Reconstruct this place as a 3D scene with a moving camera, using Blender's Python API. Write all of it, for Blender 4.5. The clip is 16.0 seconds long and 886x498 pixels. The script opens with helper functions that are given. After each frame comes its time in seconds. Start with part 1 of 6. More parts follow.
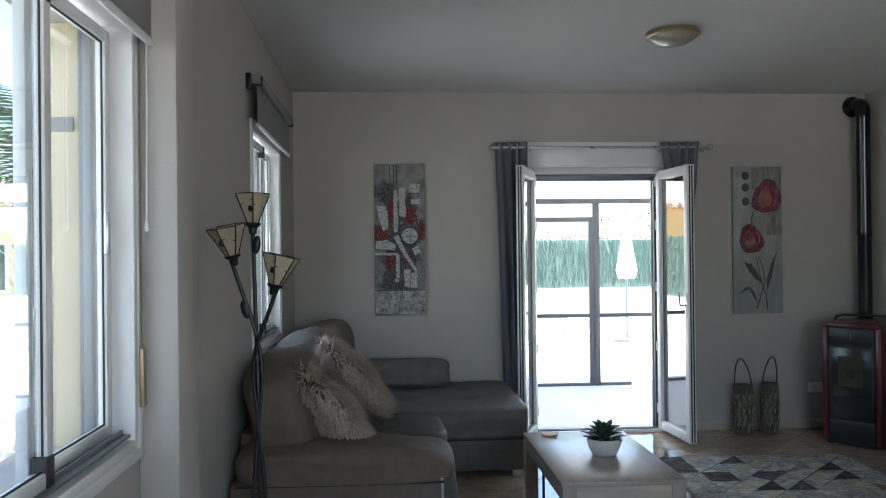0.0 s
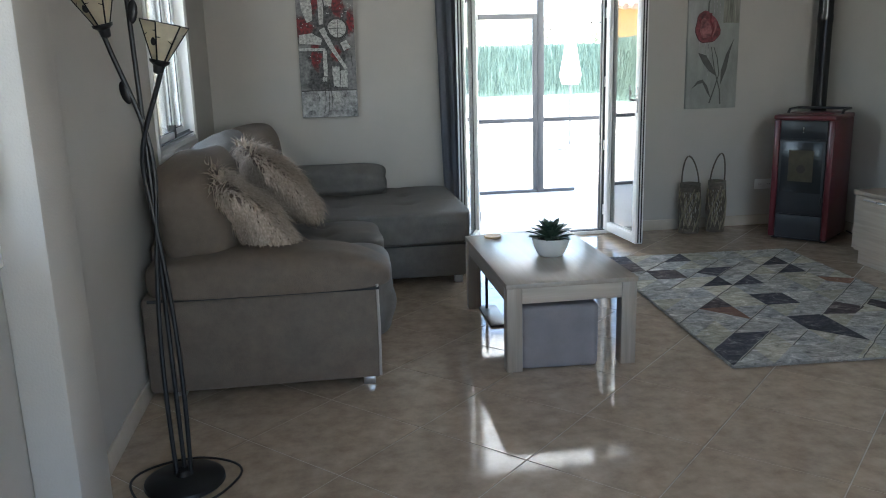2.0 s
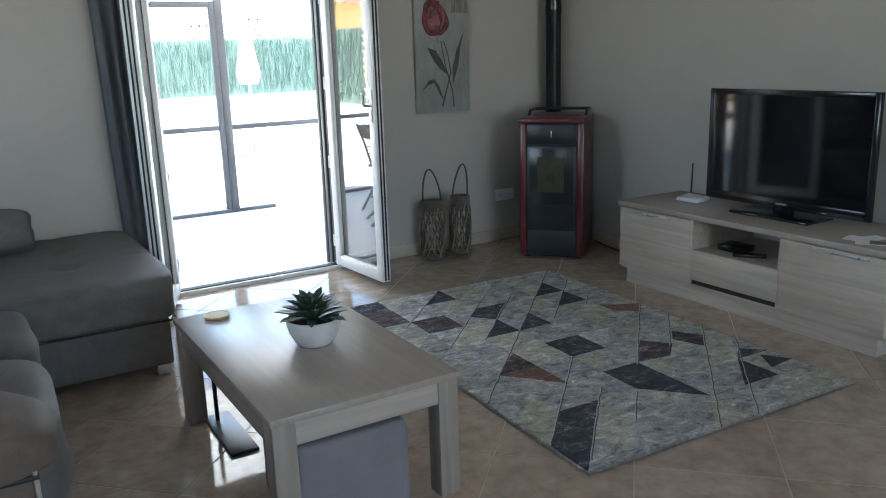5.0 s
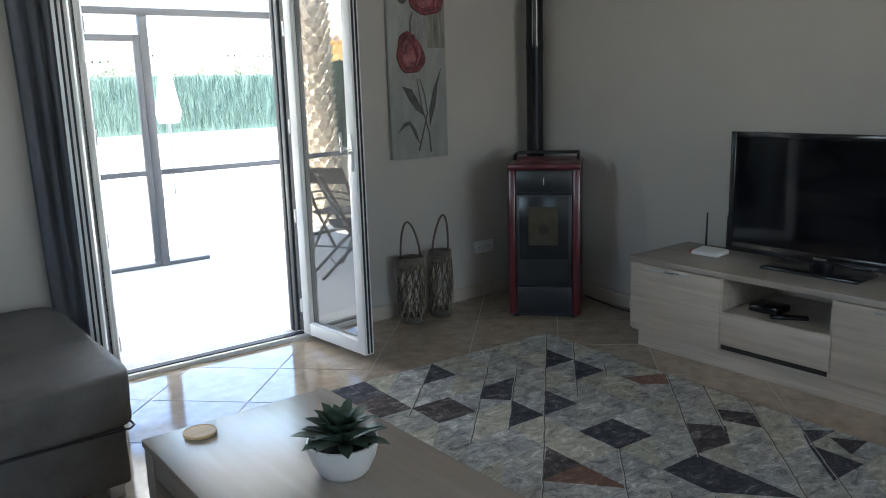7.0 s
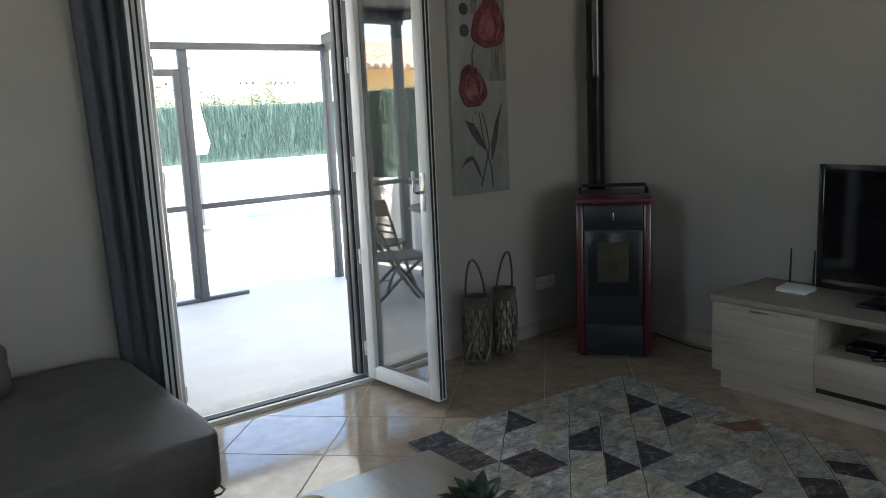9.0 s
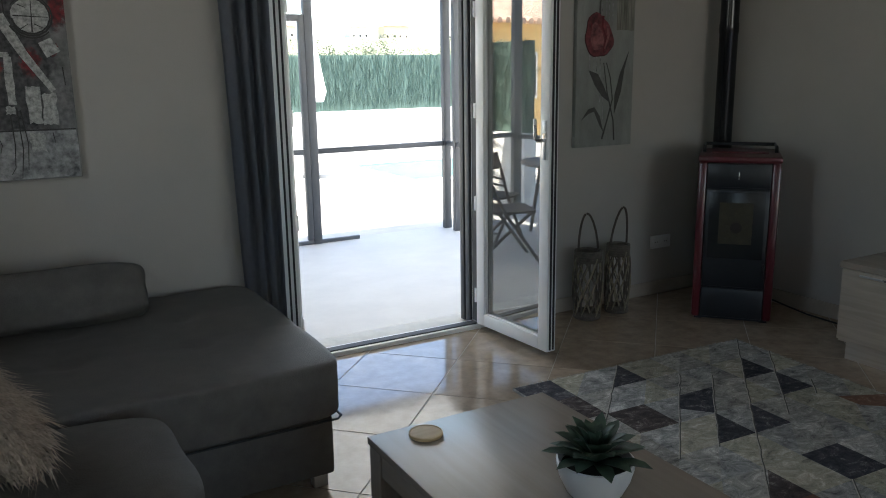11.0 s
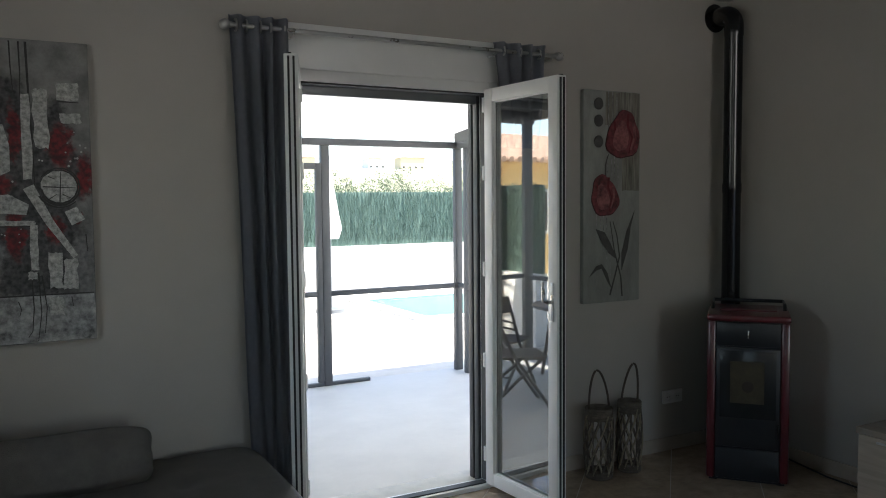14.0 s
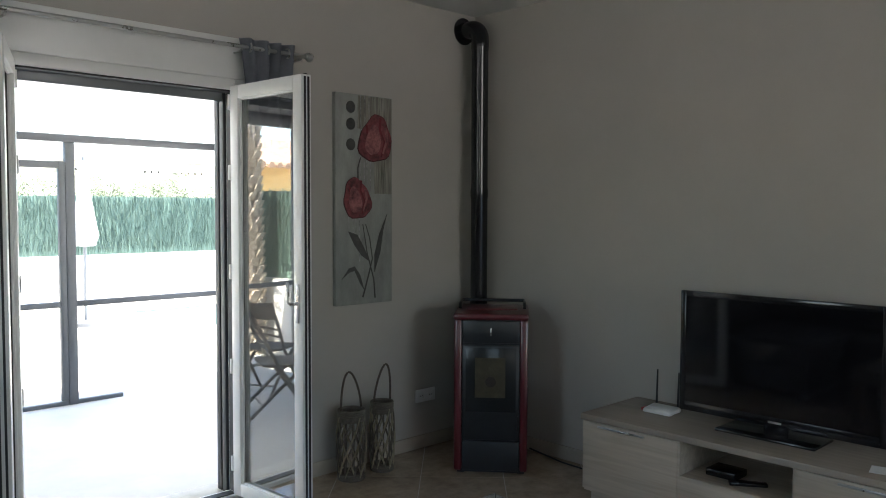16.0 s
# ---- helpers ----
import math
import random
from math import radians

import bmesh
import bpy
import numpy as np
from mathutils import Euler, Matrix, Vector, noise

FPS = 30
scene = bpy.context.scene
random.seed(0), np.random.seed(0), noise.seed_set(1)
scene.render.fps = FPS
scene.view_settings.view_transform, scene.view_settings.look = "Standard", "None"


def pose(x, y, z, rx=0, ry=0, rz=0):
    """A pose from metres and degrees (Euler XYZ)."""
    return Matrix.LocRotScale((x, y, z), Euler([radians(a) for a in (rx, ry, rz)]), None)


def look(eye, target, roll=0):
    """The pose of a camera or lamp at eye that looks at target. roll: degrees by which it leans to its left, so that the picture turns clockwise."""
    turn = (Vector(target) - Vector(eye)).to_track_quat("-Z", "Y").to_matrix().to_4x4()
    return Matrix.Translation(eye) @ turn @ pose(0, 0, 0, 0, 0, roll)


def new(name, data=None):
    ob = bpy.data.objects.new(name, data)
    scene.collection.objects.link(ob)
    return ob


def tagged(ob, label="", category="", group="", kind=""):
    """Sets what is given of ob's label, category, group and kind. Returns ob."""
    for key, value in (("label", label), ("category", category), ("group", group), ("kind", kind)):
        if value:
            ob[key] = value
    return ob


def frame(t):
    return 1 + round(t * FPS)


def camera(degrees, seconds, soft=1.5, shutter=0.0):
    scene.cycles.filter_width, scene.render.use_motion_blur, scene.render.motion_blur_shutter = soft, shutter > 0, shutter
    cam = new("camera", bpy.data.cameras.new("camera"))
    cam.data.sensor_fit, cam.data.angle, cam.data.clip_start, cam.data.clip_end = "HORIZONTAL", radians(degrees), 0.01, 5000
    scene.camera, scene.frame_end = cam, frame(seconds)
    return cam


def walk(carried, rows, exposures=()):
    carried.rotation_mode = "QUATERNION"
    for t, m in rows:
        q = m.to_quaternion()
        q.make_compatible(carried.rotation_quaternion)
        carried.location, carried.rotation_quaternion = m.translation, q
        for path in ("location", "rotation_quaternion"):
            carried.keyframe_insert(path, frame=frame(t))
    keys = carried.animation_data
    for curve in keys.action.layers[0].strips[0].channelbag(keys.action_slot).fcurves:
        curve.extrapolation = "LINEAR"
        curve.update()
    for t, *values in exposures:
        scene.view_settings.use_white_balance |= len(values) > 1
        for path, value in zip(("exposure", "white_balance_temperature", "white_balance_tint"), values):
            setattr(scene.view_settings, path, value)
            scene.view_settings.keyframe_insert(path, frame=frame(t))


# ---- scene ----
cam = camera(58.2, 16.0, soft=1.0)
PATH = [
    (0, (0.103, 0.084, 1.466), (0.242, 2.08, 1.475), -0.6),
    (0.5, (0.12, 0.08, 1.426), (0.263, 2.069, 1.28), -0.7),
    (1, (0.143, 0.089, 1.387), (0.293, 2.066, 1.127), -0.8),
    (1.5, (0.156, 0.239, 1.345), (0.309, 2.203, 0.999), -0.8),
    (2, (0.175, 0.483, 1.321), (0.443, 2.413, 0.873), -1.6),
    (2.5, (0.247, 0.687, 1.309), (0.642, 2.588, 0.826), -1.7),
    (3, (0.323, 0.922, 1.31), (0.823, 2.795, 0.818), -0.6),
    (3.5, (0.29, 1.186, 1.321), (1.011, 2.985, 0.827), 0.0),
    (4, (0.277, 1.373, 1.341), (1.141, 3.107, 0.845), -1.7),
    (4.2, (0.294, 1.458, 1.327), (1.192, 3.175, 0.832), -1.7),
    (6.5, (0.283, 2.378, 1.328), (1.434, 3.956, 0.896), -1.8),
    (7, (0.289, 2.536, 1.352), (1.488, 4.086, 0.954), -1.7),
    (7.5, (0.265, 2.687, 1.39), (1.587, 4.133, 0.99), -3.8),
    (8, (0.223, 2.768, 1.39), (1.607, 4.169, 1.042), -3.9),
    (8.5, (0.184, 2.834, 1.415), (1.498, 4.302, 1.073), -3.1),
    (9, (0.151, 2.845, 1.422), (1.335, 4.421, 1.081), -2.6),
    (9.5, (0.141, 2.876, 1.352), (1.191, 4.525, 0.932), -2.2),
    (9.7, (0.131, 2.885, 1.323), (1.141, 4.537, 0.822), -2.3),
    (11.8, (0.084, 2.867, 1.41), (1.019, 4.6, 1.059), -0.5),
    (12, (0.086, 2.866, 1.418), (1.024, 4.602, 1.092), -0.5),
    (12.5, (0.097, 2.857, 1.453), (1.037, 4.602, 1.183), -0.5),
    (13, (0.102, 2.848, 1.467), (1.044, 4.599, 1.25), -0.7),
    (13.5, (0.112, 2.851, 1.513), (1.058, 4.605, 1.344), -0.7),
    (14, (0.101, 2.85, 1.531), (1.055, 4.604, 1.41), -0.5),
    (14.5, (0.098, 2.851, 1.527), (1.057, 4.603, 1.435), -0.4),
    (15, (0.121, 2.843, 1.488), (1.08, 4.595, 1.4), -0.4),
    (15.5, (0.182, 2.817, 1.489), (1.303, 4.47, 1.385), -0.3),
    (16, (0.263, 2.76, 1.488), (1.648, 4.199, 1.39), 0.2),
]
EXPOSURES = [(t, e, 6200 if 1 < t < 3 else 6000 if t < 5 else 6200 if t < 8.2 else 6450, 9) for t, e in ((0.0, 2.72), (1.5, 3.02), (2.5, 3.42), (4.0, 3.38), (7.0, 3.10), (7.5, 3.06), (8.0, 3.15), (8.5, 2.85), (9.0, 2.45), (9.7, 2.32), (12.5, 2.12), (15.0, 2.0), (15.5, 2.16), (16.0, 2.72))]
walk(cam, [(t, look(eye, target, roll)) for t, eye, target, roll in PATH],
     exposures=EXPOSURES)

# ---- light ----
SUN_EL, SUN_AZ = 63.0, -108.0      # height, and degrees from +y towards -x
world = bpy.data.worlds.new("world")
scene.world = world
world.use_nodes = True
wn = world.node_tree
sky = wn.nodes.new("ShaderNodeTexSky")
sky.sky_type = 'NISHITA'
sky.sun_disc = False
sky.sun_elevation = radians(SUN_EL)
sky.sun_rotation = radians(-SUN_AZ)
wn.links.new(sky.outputs[0], wn.nodes["Background"].inputs[0])
wn.nodes["Background"].inputs[1].default_value = 0.15
sun_data = bpy.data.lights.new("sun", 'SUN')
sun_data.energy, sun_data.angle, sun_data.color = 5.0, radians(0.5), (1.0, 0.95, 0.87)
sun = new("sun", sun_data)
sun_from = Vector((-math.sin(radians(SUN_AZ)) * math.cos(radians(SUN_EL)), math.cos(radians(SUN_AZ)) * math.cos(radians(SUN_EL)), math.sin(radians(SUN_EL))))
sun.matrix_world = look(sun_from * 40, (0, 0, 0))


def sky_lamp(name, eye, target, w, h, watts):
    """Daylight coming in through an opening."""
    d = bpy.data.lights.new(name, 'AREA')
    d.shape, d.size, d.size_y, d.energy, d.color = 'RECTANGLE', w, h, watts, (0.93, 0.97, 1.0)
    lamp_ob = new(name, d)
    lamp_ob.matrix_world = look(eye, target)
    return lamp_ob


sky_lamp("window_light", (-0.92, 1.89, 1.53), (1, 1.89, 1.3), 1.0, 1.15, 0.5)
sky_lamp("window_light", (-0.92, 4.97, 1.55), (1, 4.97, 1.3), 1.0, 1.15, 1.9)
sky_lamp("window_light", (1.7, -2.5, 1.5), (1.7, 2, 1.3), 2.4, 1.6, 2.0)


# ---- helpers of this scene ----
def mat(name, color, rough=0.6, metal=0.0, var=0.12, scale=8.0, bump=0.15, bscale=60.0, stain=None, coat=0.0, rand=0.0, stretch=(1, 1, 1), spec=0.5):
    m = bpy.data.materials.new(name)
    m.use_nodes = True
    n, l = m.node_tree.nodes, m.node_tree.links
    p = n["Principled BSDF"]
    p.inputs["Roughness"].default_value = rough
    p.inputs["Metallic"].default_value = metal
    p.inputs["Coat Weight"].default_value = coat
    p.inputs["Specular IOR Level"].default_value = spec
    tc = n.new("ShaderNodeTexCoord")
    mp = n.new("ShaderNodeMapping")
    mp.inputs["Scale"].default_value = stretch
    l.new(tc.outputs["Object"], mp.inputs[0])
    big = n.new("ShaderNodeTexNoise")
    big.inputs["Scale"].default_value = scale
    big.inputs["Detail"].default_value = 6
    big.inputs["Roughness"].default_value = 0.65
    l.new(mp.outputs[0], big.inputs["Vector"])
    ramp = n.new("ShaderNodeValToRGB")
    a = [max(0, c * (1 - var)) for c in color]
    b = [min(1, c * (1 + var)) for c in (stain or color)]
    ramp.color_ramp.elements[0].position, ramp.color_ramp.elements[1].position = 0.3, 0.7
    ramp.color_ramp.elements[0].color = (*a, 1)
    ramp.color_ramp.elements[1].color = (*b, 1)
    l.new(big.outputs["Fac"], ramp.inputs[0])
    out = ramp.outputs[0]
    if rand:
        info = n.new("ShaderNodeObjectInfo")
        hsv = n.new("ShaderNodeHueSaturation")
        mr = n.new("ShaderNodeMapRange")
        mr.inputs["To Min"].default_value, mr.inputs["To Max"].default_value = 1 - rand, 1 + rand
        l.new(info.outputs["Random"], mr.inputs["Value"])
        l.new(mr.outputs[0], hsv.inputs["Value"])
        l.new(out, hsv.inputs["Color"])
        out = hsv.outputs[0]
    l.new(out, p.inputs["Base Color"])
    if bump:
        fine = n.new("ShaderNodeTexNoise")
        fine.inputs["Scale"].default_value = bscale
        fine.inputs["Detail"].default_value = 4
        l.new(mp.outputs[0], fine.inputs["Vector"])
        bp = n.new("ShaderNodeBump")
        bp.inputs["Strength"].default_value = bump
        bp.inputs["Distance"].default_value = 0.004
        l.new(fine.outputs["Fac"], bp.inputs["Height"])
        l.new(bp.outputs[0], p.inputs["Normal"])
        rr = n.new("ShaderNodeMapRange")
        rr.inputs["To Min"].default_value, rr.inputs["To Max"].default_value = max(0.02, rough * 0.85), min(1, rough * 1.15)
        l.new(big.outputs["Fac"], rr.inputs["Value"])
        l.new(rr.outputs[0], p.inputs["Roughness"])
    return m


def wood(name, dark, light, rough=0.45, axis=1, scale=1.0):
    """Wood with a long grain along one axis."""
    m = bpy.data.materials.new(name)
    m.use_nodes = True
    n, l = m.node_tree.nodes, m.node_tree.links
    p = n["Principled BSDF"]
    tc, mp = n.new("ShaderNodeTexCoord"), n.new("ShaderNodeMapping")
    s = [22.0 * scale] * 3
    s[axis] = 1.3 * scale
    mp.inputs["Scale"].default_value = s
    l.new(tc.outputs["Object"], mp.inputs[0])
    g = n.new("ShaderNodeTexNoise")
    g.inputs["Scale"].default_value, g.inputs["Detail"].default_value, g.inputs["Distortion"].default_value = 1.6, 7, 0.6
    l.new(mp.outputs[0], g.inputs["Vector"])
    ramp = n.new("ShaderNodeValToRGB")
    ramp.color_ramp.elements[0].position, ramp.color_ramp.elements[1].position = 0.32, 0.68
    ramp.color_ramp.elements[0].color, ramp.color_ramp.elements[1].color = (*dark, 1), (*light, 1)
    l.new(g.outputs["Fac"], ramp.inputs[0])
    l.new(ramp.outputs[0], p.inputs["Base Color"])
    p.inputs["Roughness"].default_value = rough
    bp = n.new("ShaderNodeBump")
    bp.inputs["Strength"].default_value, bp.inputs["Distance"].default_value = 0.12, 0.003
    l.new(g.outputs["Fac"], bp.inputs["Height"])
    l.new(bp.outputs[0], p.inputs["Normal"])
    return m


def glass_mat(name, tint=(0.95, 0.97, 0.96), shine=0.20):
    m = bpy.data.materials.new(name)
    m.use_nodes = True
    n, l = m.node_tree.nodes, m.node_tree.links
    n.remove(n["Principled BSDF"])
    tr, gl, mx, fr = n.new("ShaderNodeBsdfTransparent"), n.new("ShaderNodeBsdfGlossy"), n.new("ShaderNodeMixShader"), n.new("ShaderNodeLayerWeight")
    tr.inputs[0].default_value = (*tint, 1)
    gl.inputs["Roughness"].default_value = 0.0
    fr.inputs["Blend"].default_value = 0.5
    pw, ml = n.new("ShaderNodeMath"), n.new("ShaderNodeMath")
    pw.operation, ml.operation = 'POWER', 'MULTIPLY_ADD'
    pw.inputs[1].default_value = 4.0
    ml.inputs[1].default_value, ml.inputs[2].default_value = 1 - shine, shine
    l.new(fr.outputs["Facing"], pw.inputs[0])
    l.new(pw.outputs[0], ml.inputs[0])
    l.new(ml.outputs[0], mx.inputs[0])
    l.new(tr.outputs[0], mx.inputs[1])
    l.new(gl.outputs[0], mx.inputs[2])
    l.new(mx.outputs[0], n["Material Output"].inputs[0])
    return m


def thing(name, x, y, z, label, category, group="", turn=0.0, kind=""):
    e = new(name)
    e.empty_display_size = 0.1
    e.matrix_world = pose(x, y, z, 0, 0, turn)
    return tagged(e, label, category, group, kind)


def top_of(ob):
    while ob.parent:
        ob = ob.parent
    return ob


def mesh_of(name, bm, mats, smooth=35):
    bmesh.ops.recalc_face_normals(bm, faces=bm.faces)
    me = bpy.data.meshes.new(name)
    bm.to_mesh(me)
    bm.free()
    for m in (mats if isinstance(mats, (list, tuple)) else [mats]):
        me.materials.append(m)
    if smooth:
        me.polygons.foreach_set("use_smooth", [True] * len(me.polygons))
        me.set_sharp_from_angle(angle=radians(smooth))
    return me


def part(name, bm, mats, parent, label="", smooth=35, world=True):
    """One mesh under a thing or under a part; its places are those of the world unless world is False."""
    if world:
        bmesh.ops.transform(bm, matrix=top_of(parent).matrix_basis.inverted(), verts=bm.verts)
    ob = new(name, mesh_of(name, bm, mats, smooth))
    ob.parent = parent
    return tagged(ob, label)


def structure(name, bm, mats, label="", category="", smooth=35):
    return tagged(new(name, mesh_of(name, bm, mats, smooth)), label, category, kind="structure")


def box(bm, x0, x1, y0, y1, z0, z1, bev=0.0, seg=2, m=None):
    r = bmesh.ops.create_cube(bm, size=1.0)
    vs = r["verts"]
    for v in vs:
        v.co = Vector((x0 + (v.co.x + 0.5) * (x1 - x0), y0 + (v.co.y + 0.5) * (y1 - y0), z0 + (v.co.z + 0.5) * (z1 - z0)))
    es = list({e for v in vs for e in v.link_edges})
    if bev:
        before = set(bm.verts) - set(vs)
        bmesh.ops.bevel(bm, geom=es, offset=bev, segments=seg, profile=0.5, affect='EDGES')
        vs = [v for v in bm.verts if v not in before]
    if m is not None:
        bmesh.ops.transform(bm, matrix=m, verts=vs)
    return vs


def boxes(*rows, bev=0.0):
    bm = bmesh.new()
    for r in rows:
        box(bm, *r, bev=bev)
    return bm


def tube(bm, pts, r, seg=10, caps=True):
    """A round bar along points; r is one radius or one for each point."""
    pts = [Vector(p) for p in pts]
    rs = r if isinstance(r, (list, tuple)) else [r] * len(pts)
    rings, ref = [], None
    for i, p in enumerate(pts):
        d = (pts[min(i + 1, len(pts) - 1)] - pts[max(i - 1, 0)]).normalized()
        if ref is None or abs(ref.dot(d)) > 0.95:
            ref = Vector((0, 0, 1)) if abs(d.z) < 0.9 else Vector((1, 0, 0))
        u = d.cross(ref).normalized()
        w = d.cross(u).normalized()
        rings.append([bm.verts.new(p + (u * math.cos(a) + w * math.sin(a)) * rs[i]) for a in [2 * math.pi * k / seg for k in range(seg)]])
    for a, b in zip(rings, rings[1:]):
        for k in range(seg):
            bm.faces.new((a[k], a[(k + 1) % seg], b[(k + 1) % seg], b[k]))
    if caps:
        bm.faces.new(rings[0])
        bm.faces.new(rings[-1][::-1])
    return bm


def lathe(bm, prof, cx, cy, seg=32, cz=0.0, squash=1.0):
    """A turned shape from rows of (radius, height)."""
    rings = []
    for r, z in prof:
        rings.append([bm.verts.new((cx + r * math.cos(2 * math.pi * k / seg), cy + squash * r * math.sin(2 * math.pi * k / seg), cz + z)) for k in range(seg)] if r > 1e-5 else [bm.verts.new((cx, cy, cz + z))])
    for a, b in zip(rings, rings[1:]):
        for k in range(seg):
            q = [a[k % len(a)], a[(k + 1) % len(a)], b[(k + 1) % len(b)], b[k % len(b)]]
            q = list(dict.fromkeys(q))
            if len(q) > 2:
                bm.faces.new(q)
    return bm


def cushion(bm, x0, x1, y0, y1, z0, z1, n=12, power=4.0, sag=0.0, m=None, wob=0.006, seed=0.0):
    """A soft block: a rounded cube with a little unevenness."""
    vs = bmesh.ops.create_cube(bm, size=2.0)["verts"]
    es = list({e for v in vs for e in v.link_edges})
    before = set(bm.verts) - set(vs)
    bmesh.ops.subdivide_edges(bm, edges=es, cuts=n, use_grid_fill=True)
    vs = [v for v in bm.verts if v not in before]
    for v in vs:
        c = v.co
        k = (abs(c.x) ** power + abs(c.y) ** power + abs(c.z) ** power) ** (1 / power)
        c = c / k
        w = noise.noise(c * 1.7 + Vector((seed, seed * 2, 0))) * wob * 2
        dz = -sag * max(0, 1 - c.x ** 2) * max(0, 1 - c.y ** 2) if c.z > 0 else 0
        v.co = Vector((x0 + (c.x + 1) / 2 * (x1 - x0) + w, y0 + (c.y + 1) / 2 * (y1 - y0) + w, z0 + (c.z + 1) / 2 * (z1 - z0) + dz + w))
    if m is not None:
        bmesh.ops.transform(bm, matrix=m, verts=vs)
    return vs


# ---- materials ----
M = {}
M["wall"] = mat("wall_paint", (0.455, 0.43, 0.396), 0.85, var=0.05, scale=1.4, bump=0.25, bscale=160)
M["ceil"] = mat("ceiling_paint", (0.62, 0.61, 0.59), 0.9, var=0.02, scale=1.0, bump=0.2, bscale=120)
M["tile"] = mat("floor_tile", (0.322, 0.252, 0.187), 0.075, spec=0.8, var=0.07, scale=11.0, bump=0.014, bscale=18, stain=(0.445, 0.355, 0.268), rand=0.06)
M["grout"] = mat("grout", (0.44, 0.385, 0.32), 0.8, var=0.1)
M["skirt"] = mat("skirting_tile", (0.50, 0.44, 0.37), 0.25, var=0.08, bump=0.02)
M["pvc"] = mat("white_lacquer", (0.80, 0.80, 0.79), 0.3, var=0.02, bump=0.03)
M["alu"] = mat("grey_aluminium", (0.17, 0.18, 0.19), 0.4, metal=0.3, var=0.05, bump=0.03)
M["gasket"] = mat("black_rubber", (0.02, 0.02, 0.022), 0.6, var=0.1)
M["glass"] = glass_mat("window_glass")
M["doorglass"] = glass_mat("door_glass", shine=0.27)
M["chrome"] = mat("brushed_steel", (0.55, 0.55, 0.55), 0.28, metal=1.0, var=0.05, bump=0.02)
M["brass"] = mat("worn_brass", (0.36, 0.29, 0.17), 0.4, metal=0.7, var=0.15, bump=0.05)
M["curtain"] = mat("grey_curtain_cloth", (0.26, 0.27, 0.31), 0.85, var=0.08, scale=30, bump=0.5, bscale=700)
M["blind"] = mat("grey_blind_cloth", (0.27, 0.265, 0.255), 0.9, var=0.04, bump=0.3, bscale=500)
M["sofa"] = mat("taupe_microfibre", (0.135, 0.104, 0.080), 0.68, var=0.18, scale=14, bump=0.55, bscale=220)
M["sofa2"] = mat("grey_microfibre", (0.116, 0.107, 0.098), 0.60, var=0.20, scale=14, bump=0.55, bscale=220)
M["piping"] = mat("pale_piping", (0.42, 0.39, 0.36), 0.6, var=0.05)
M["fur"] = mat("beige_fur", (0.50, 0.41, 0.33), 0.9, var=0.45, scale=60, bump=0.2)
# body under the fur, darkened to stand for shade between the strands
M["furshade"] = mat("shaded_fur_base", (0.17, 0.125, 0.10), 0.95, var=0.3, scale=25, bump=0.5)
M["black"] = mat("black_metal", (0.015, 0.015, 0.016), 0.38, metal=0.4, var=0.2, bump=0.05)
M["shade"] = mat("cream_opal_glass", (0.72, 0.64, 0.48), 0.3, var=0.12, scale=18, bump=0.1)
M["oak"] = wood("grey_oak_veneer", (0.33, 0.282, 0.236), (0.372, 0.32, 0.272), 0.27, axis=1)
M["oakside"] = wood("pale_oak_veneer", (0.42, 0.355, 0.285), (0.55, 0.475, 0.39), 0.5, axis=1)
M["oakf"] = wood("oak_veneer_lengthwise", (0.38, 0.325, 0.265), (0.50, 0.435, 0.36), 0.45, axis=0)
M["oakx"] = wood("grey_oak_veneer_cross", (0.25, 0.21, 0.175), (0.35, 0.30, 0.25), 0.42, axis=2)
M["pouf"] = mat("lilac_grey_cloth", (0.225, 0.208, 0.218), 0.85, var=0.10, bump=0.5, bscale=500)
M["pot"] = mat("white_ceramic", (0.72, 0.72, 0.70), 0.35, var=0.03, bump=0.05)
M["leaf"] = mat("succulent_leaf", (0.035, 0.065, 0.045), 0.45, var=0.3, scale=30, bump=0.1, stain=(0.06, 0.10, 0.065))
M["soil"] = mat("dark_soil", (0.03, 0.025, 0.02), 0.95, var=0.3, bump=0.8)
M["bamboo"] = wood("pale_bamboo", (0.62, 0.42, 0.20), (0.80, 0.60, 0.34), 0.5, axis=0)
M["red"] = mat("burgundy_enamel", (0.092, 0.009, 0.015), 0.30, var=0.1, scale=4, bump=0.02, coat=0.3)
M["iron"] = mat("black_painted_steel", (0.016, 0.018, 0.022), 0.35, var=0.2, bump=0.04)
M["darkglass"] = mat("black_glass", (0.006, 0.006, 0.008), 0.06, var=0.1, bump=0)
M["stoveglass"] = mat("sooty_glass", (0.016, 0.018, 0.02), 0.22, var=0.2, bump=0)
M["porch"] = mat("dark_grey_aluminium", (0.06, 0.063, 0.068), 0.5, metal=0.1, var=0.08, bump=0.02)
M["guide"] = mat("dark_guide_rail", (0.045, 0.048, 0.052), 0.45, metal=0.2, var=0.1, bump=0.02)
M["smoked"] = glass_mat("smoked_glass", (0.35, 0.33, 0.30))
M["fire"] = mat("fire_clay", (0.06, 0.05, 0.032), 0.9, var=0.3, scale=20, bump=0.6)
M["pipe"] = mat("black_enamel_pipe", (0.012, 0.012, 0.014), 0.16, var=0.1, bump=0.01)
M["wick"] = mat("grey_willow", (0.13, 0.11, 0.09), 0.75, var=0.3, scale=40, bump=0.6, bscale=200)
M["wickpale"] = mat("pale_willow", (0.29, 0.25, 0.175), 0.7, var=0.25, scale=40, bump=0.5, bscale=200)
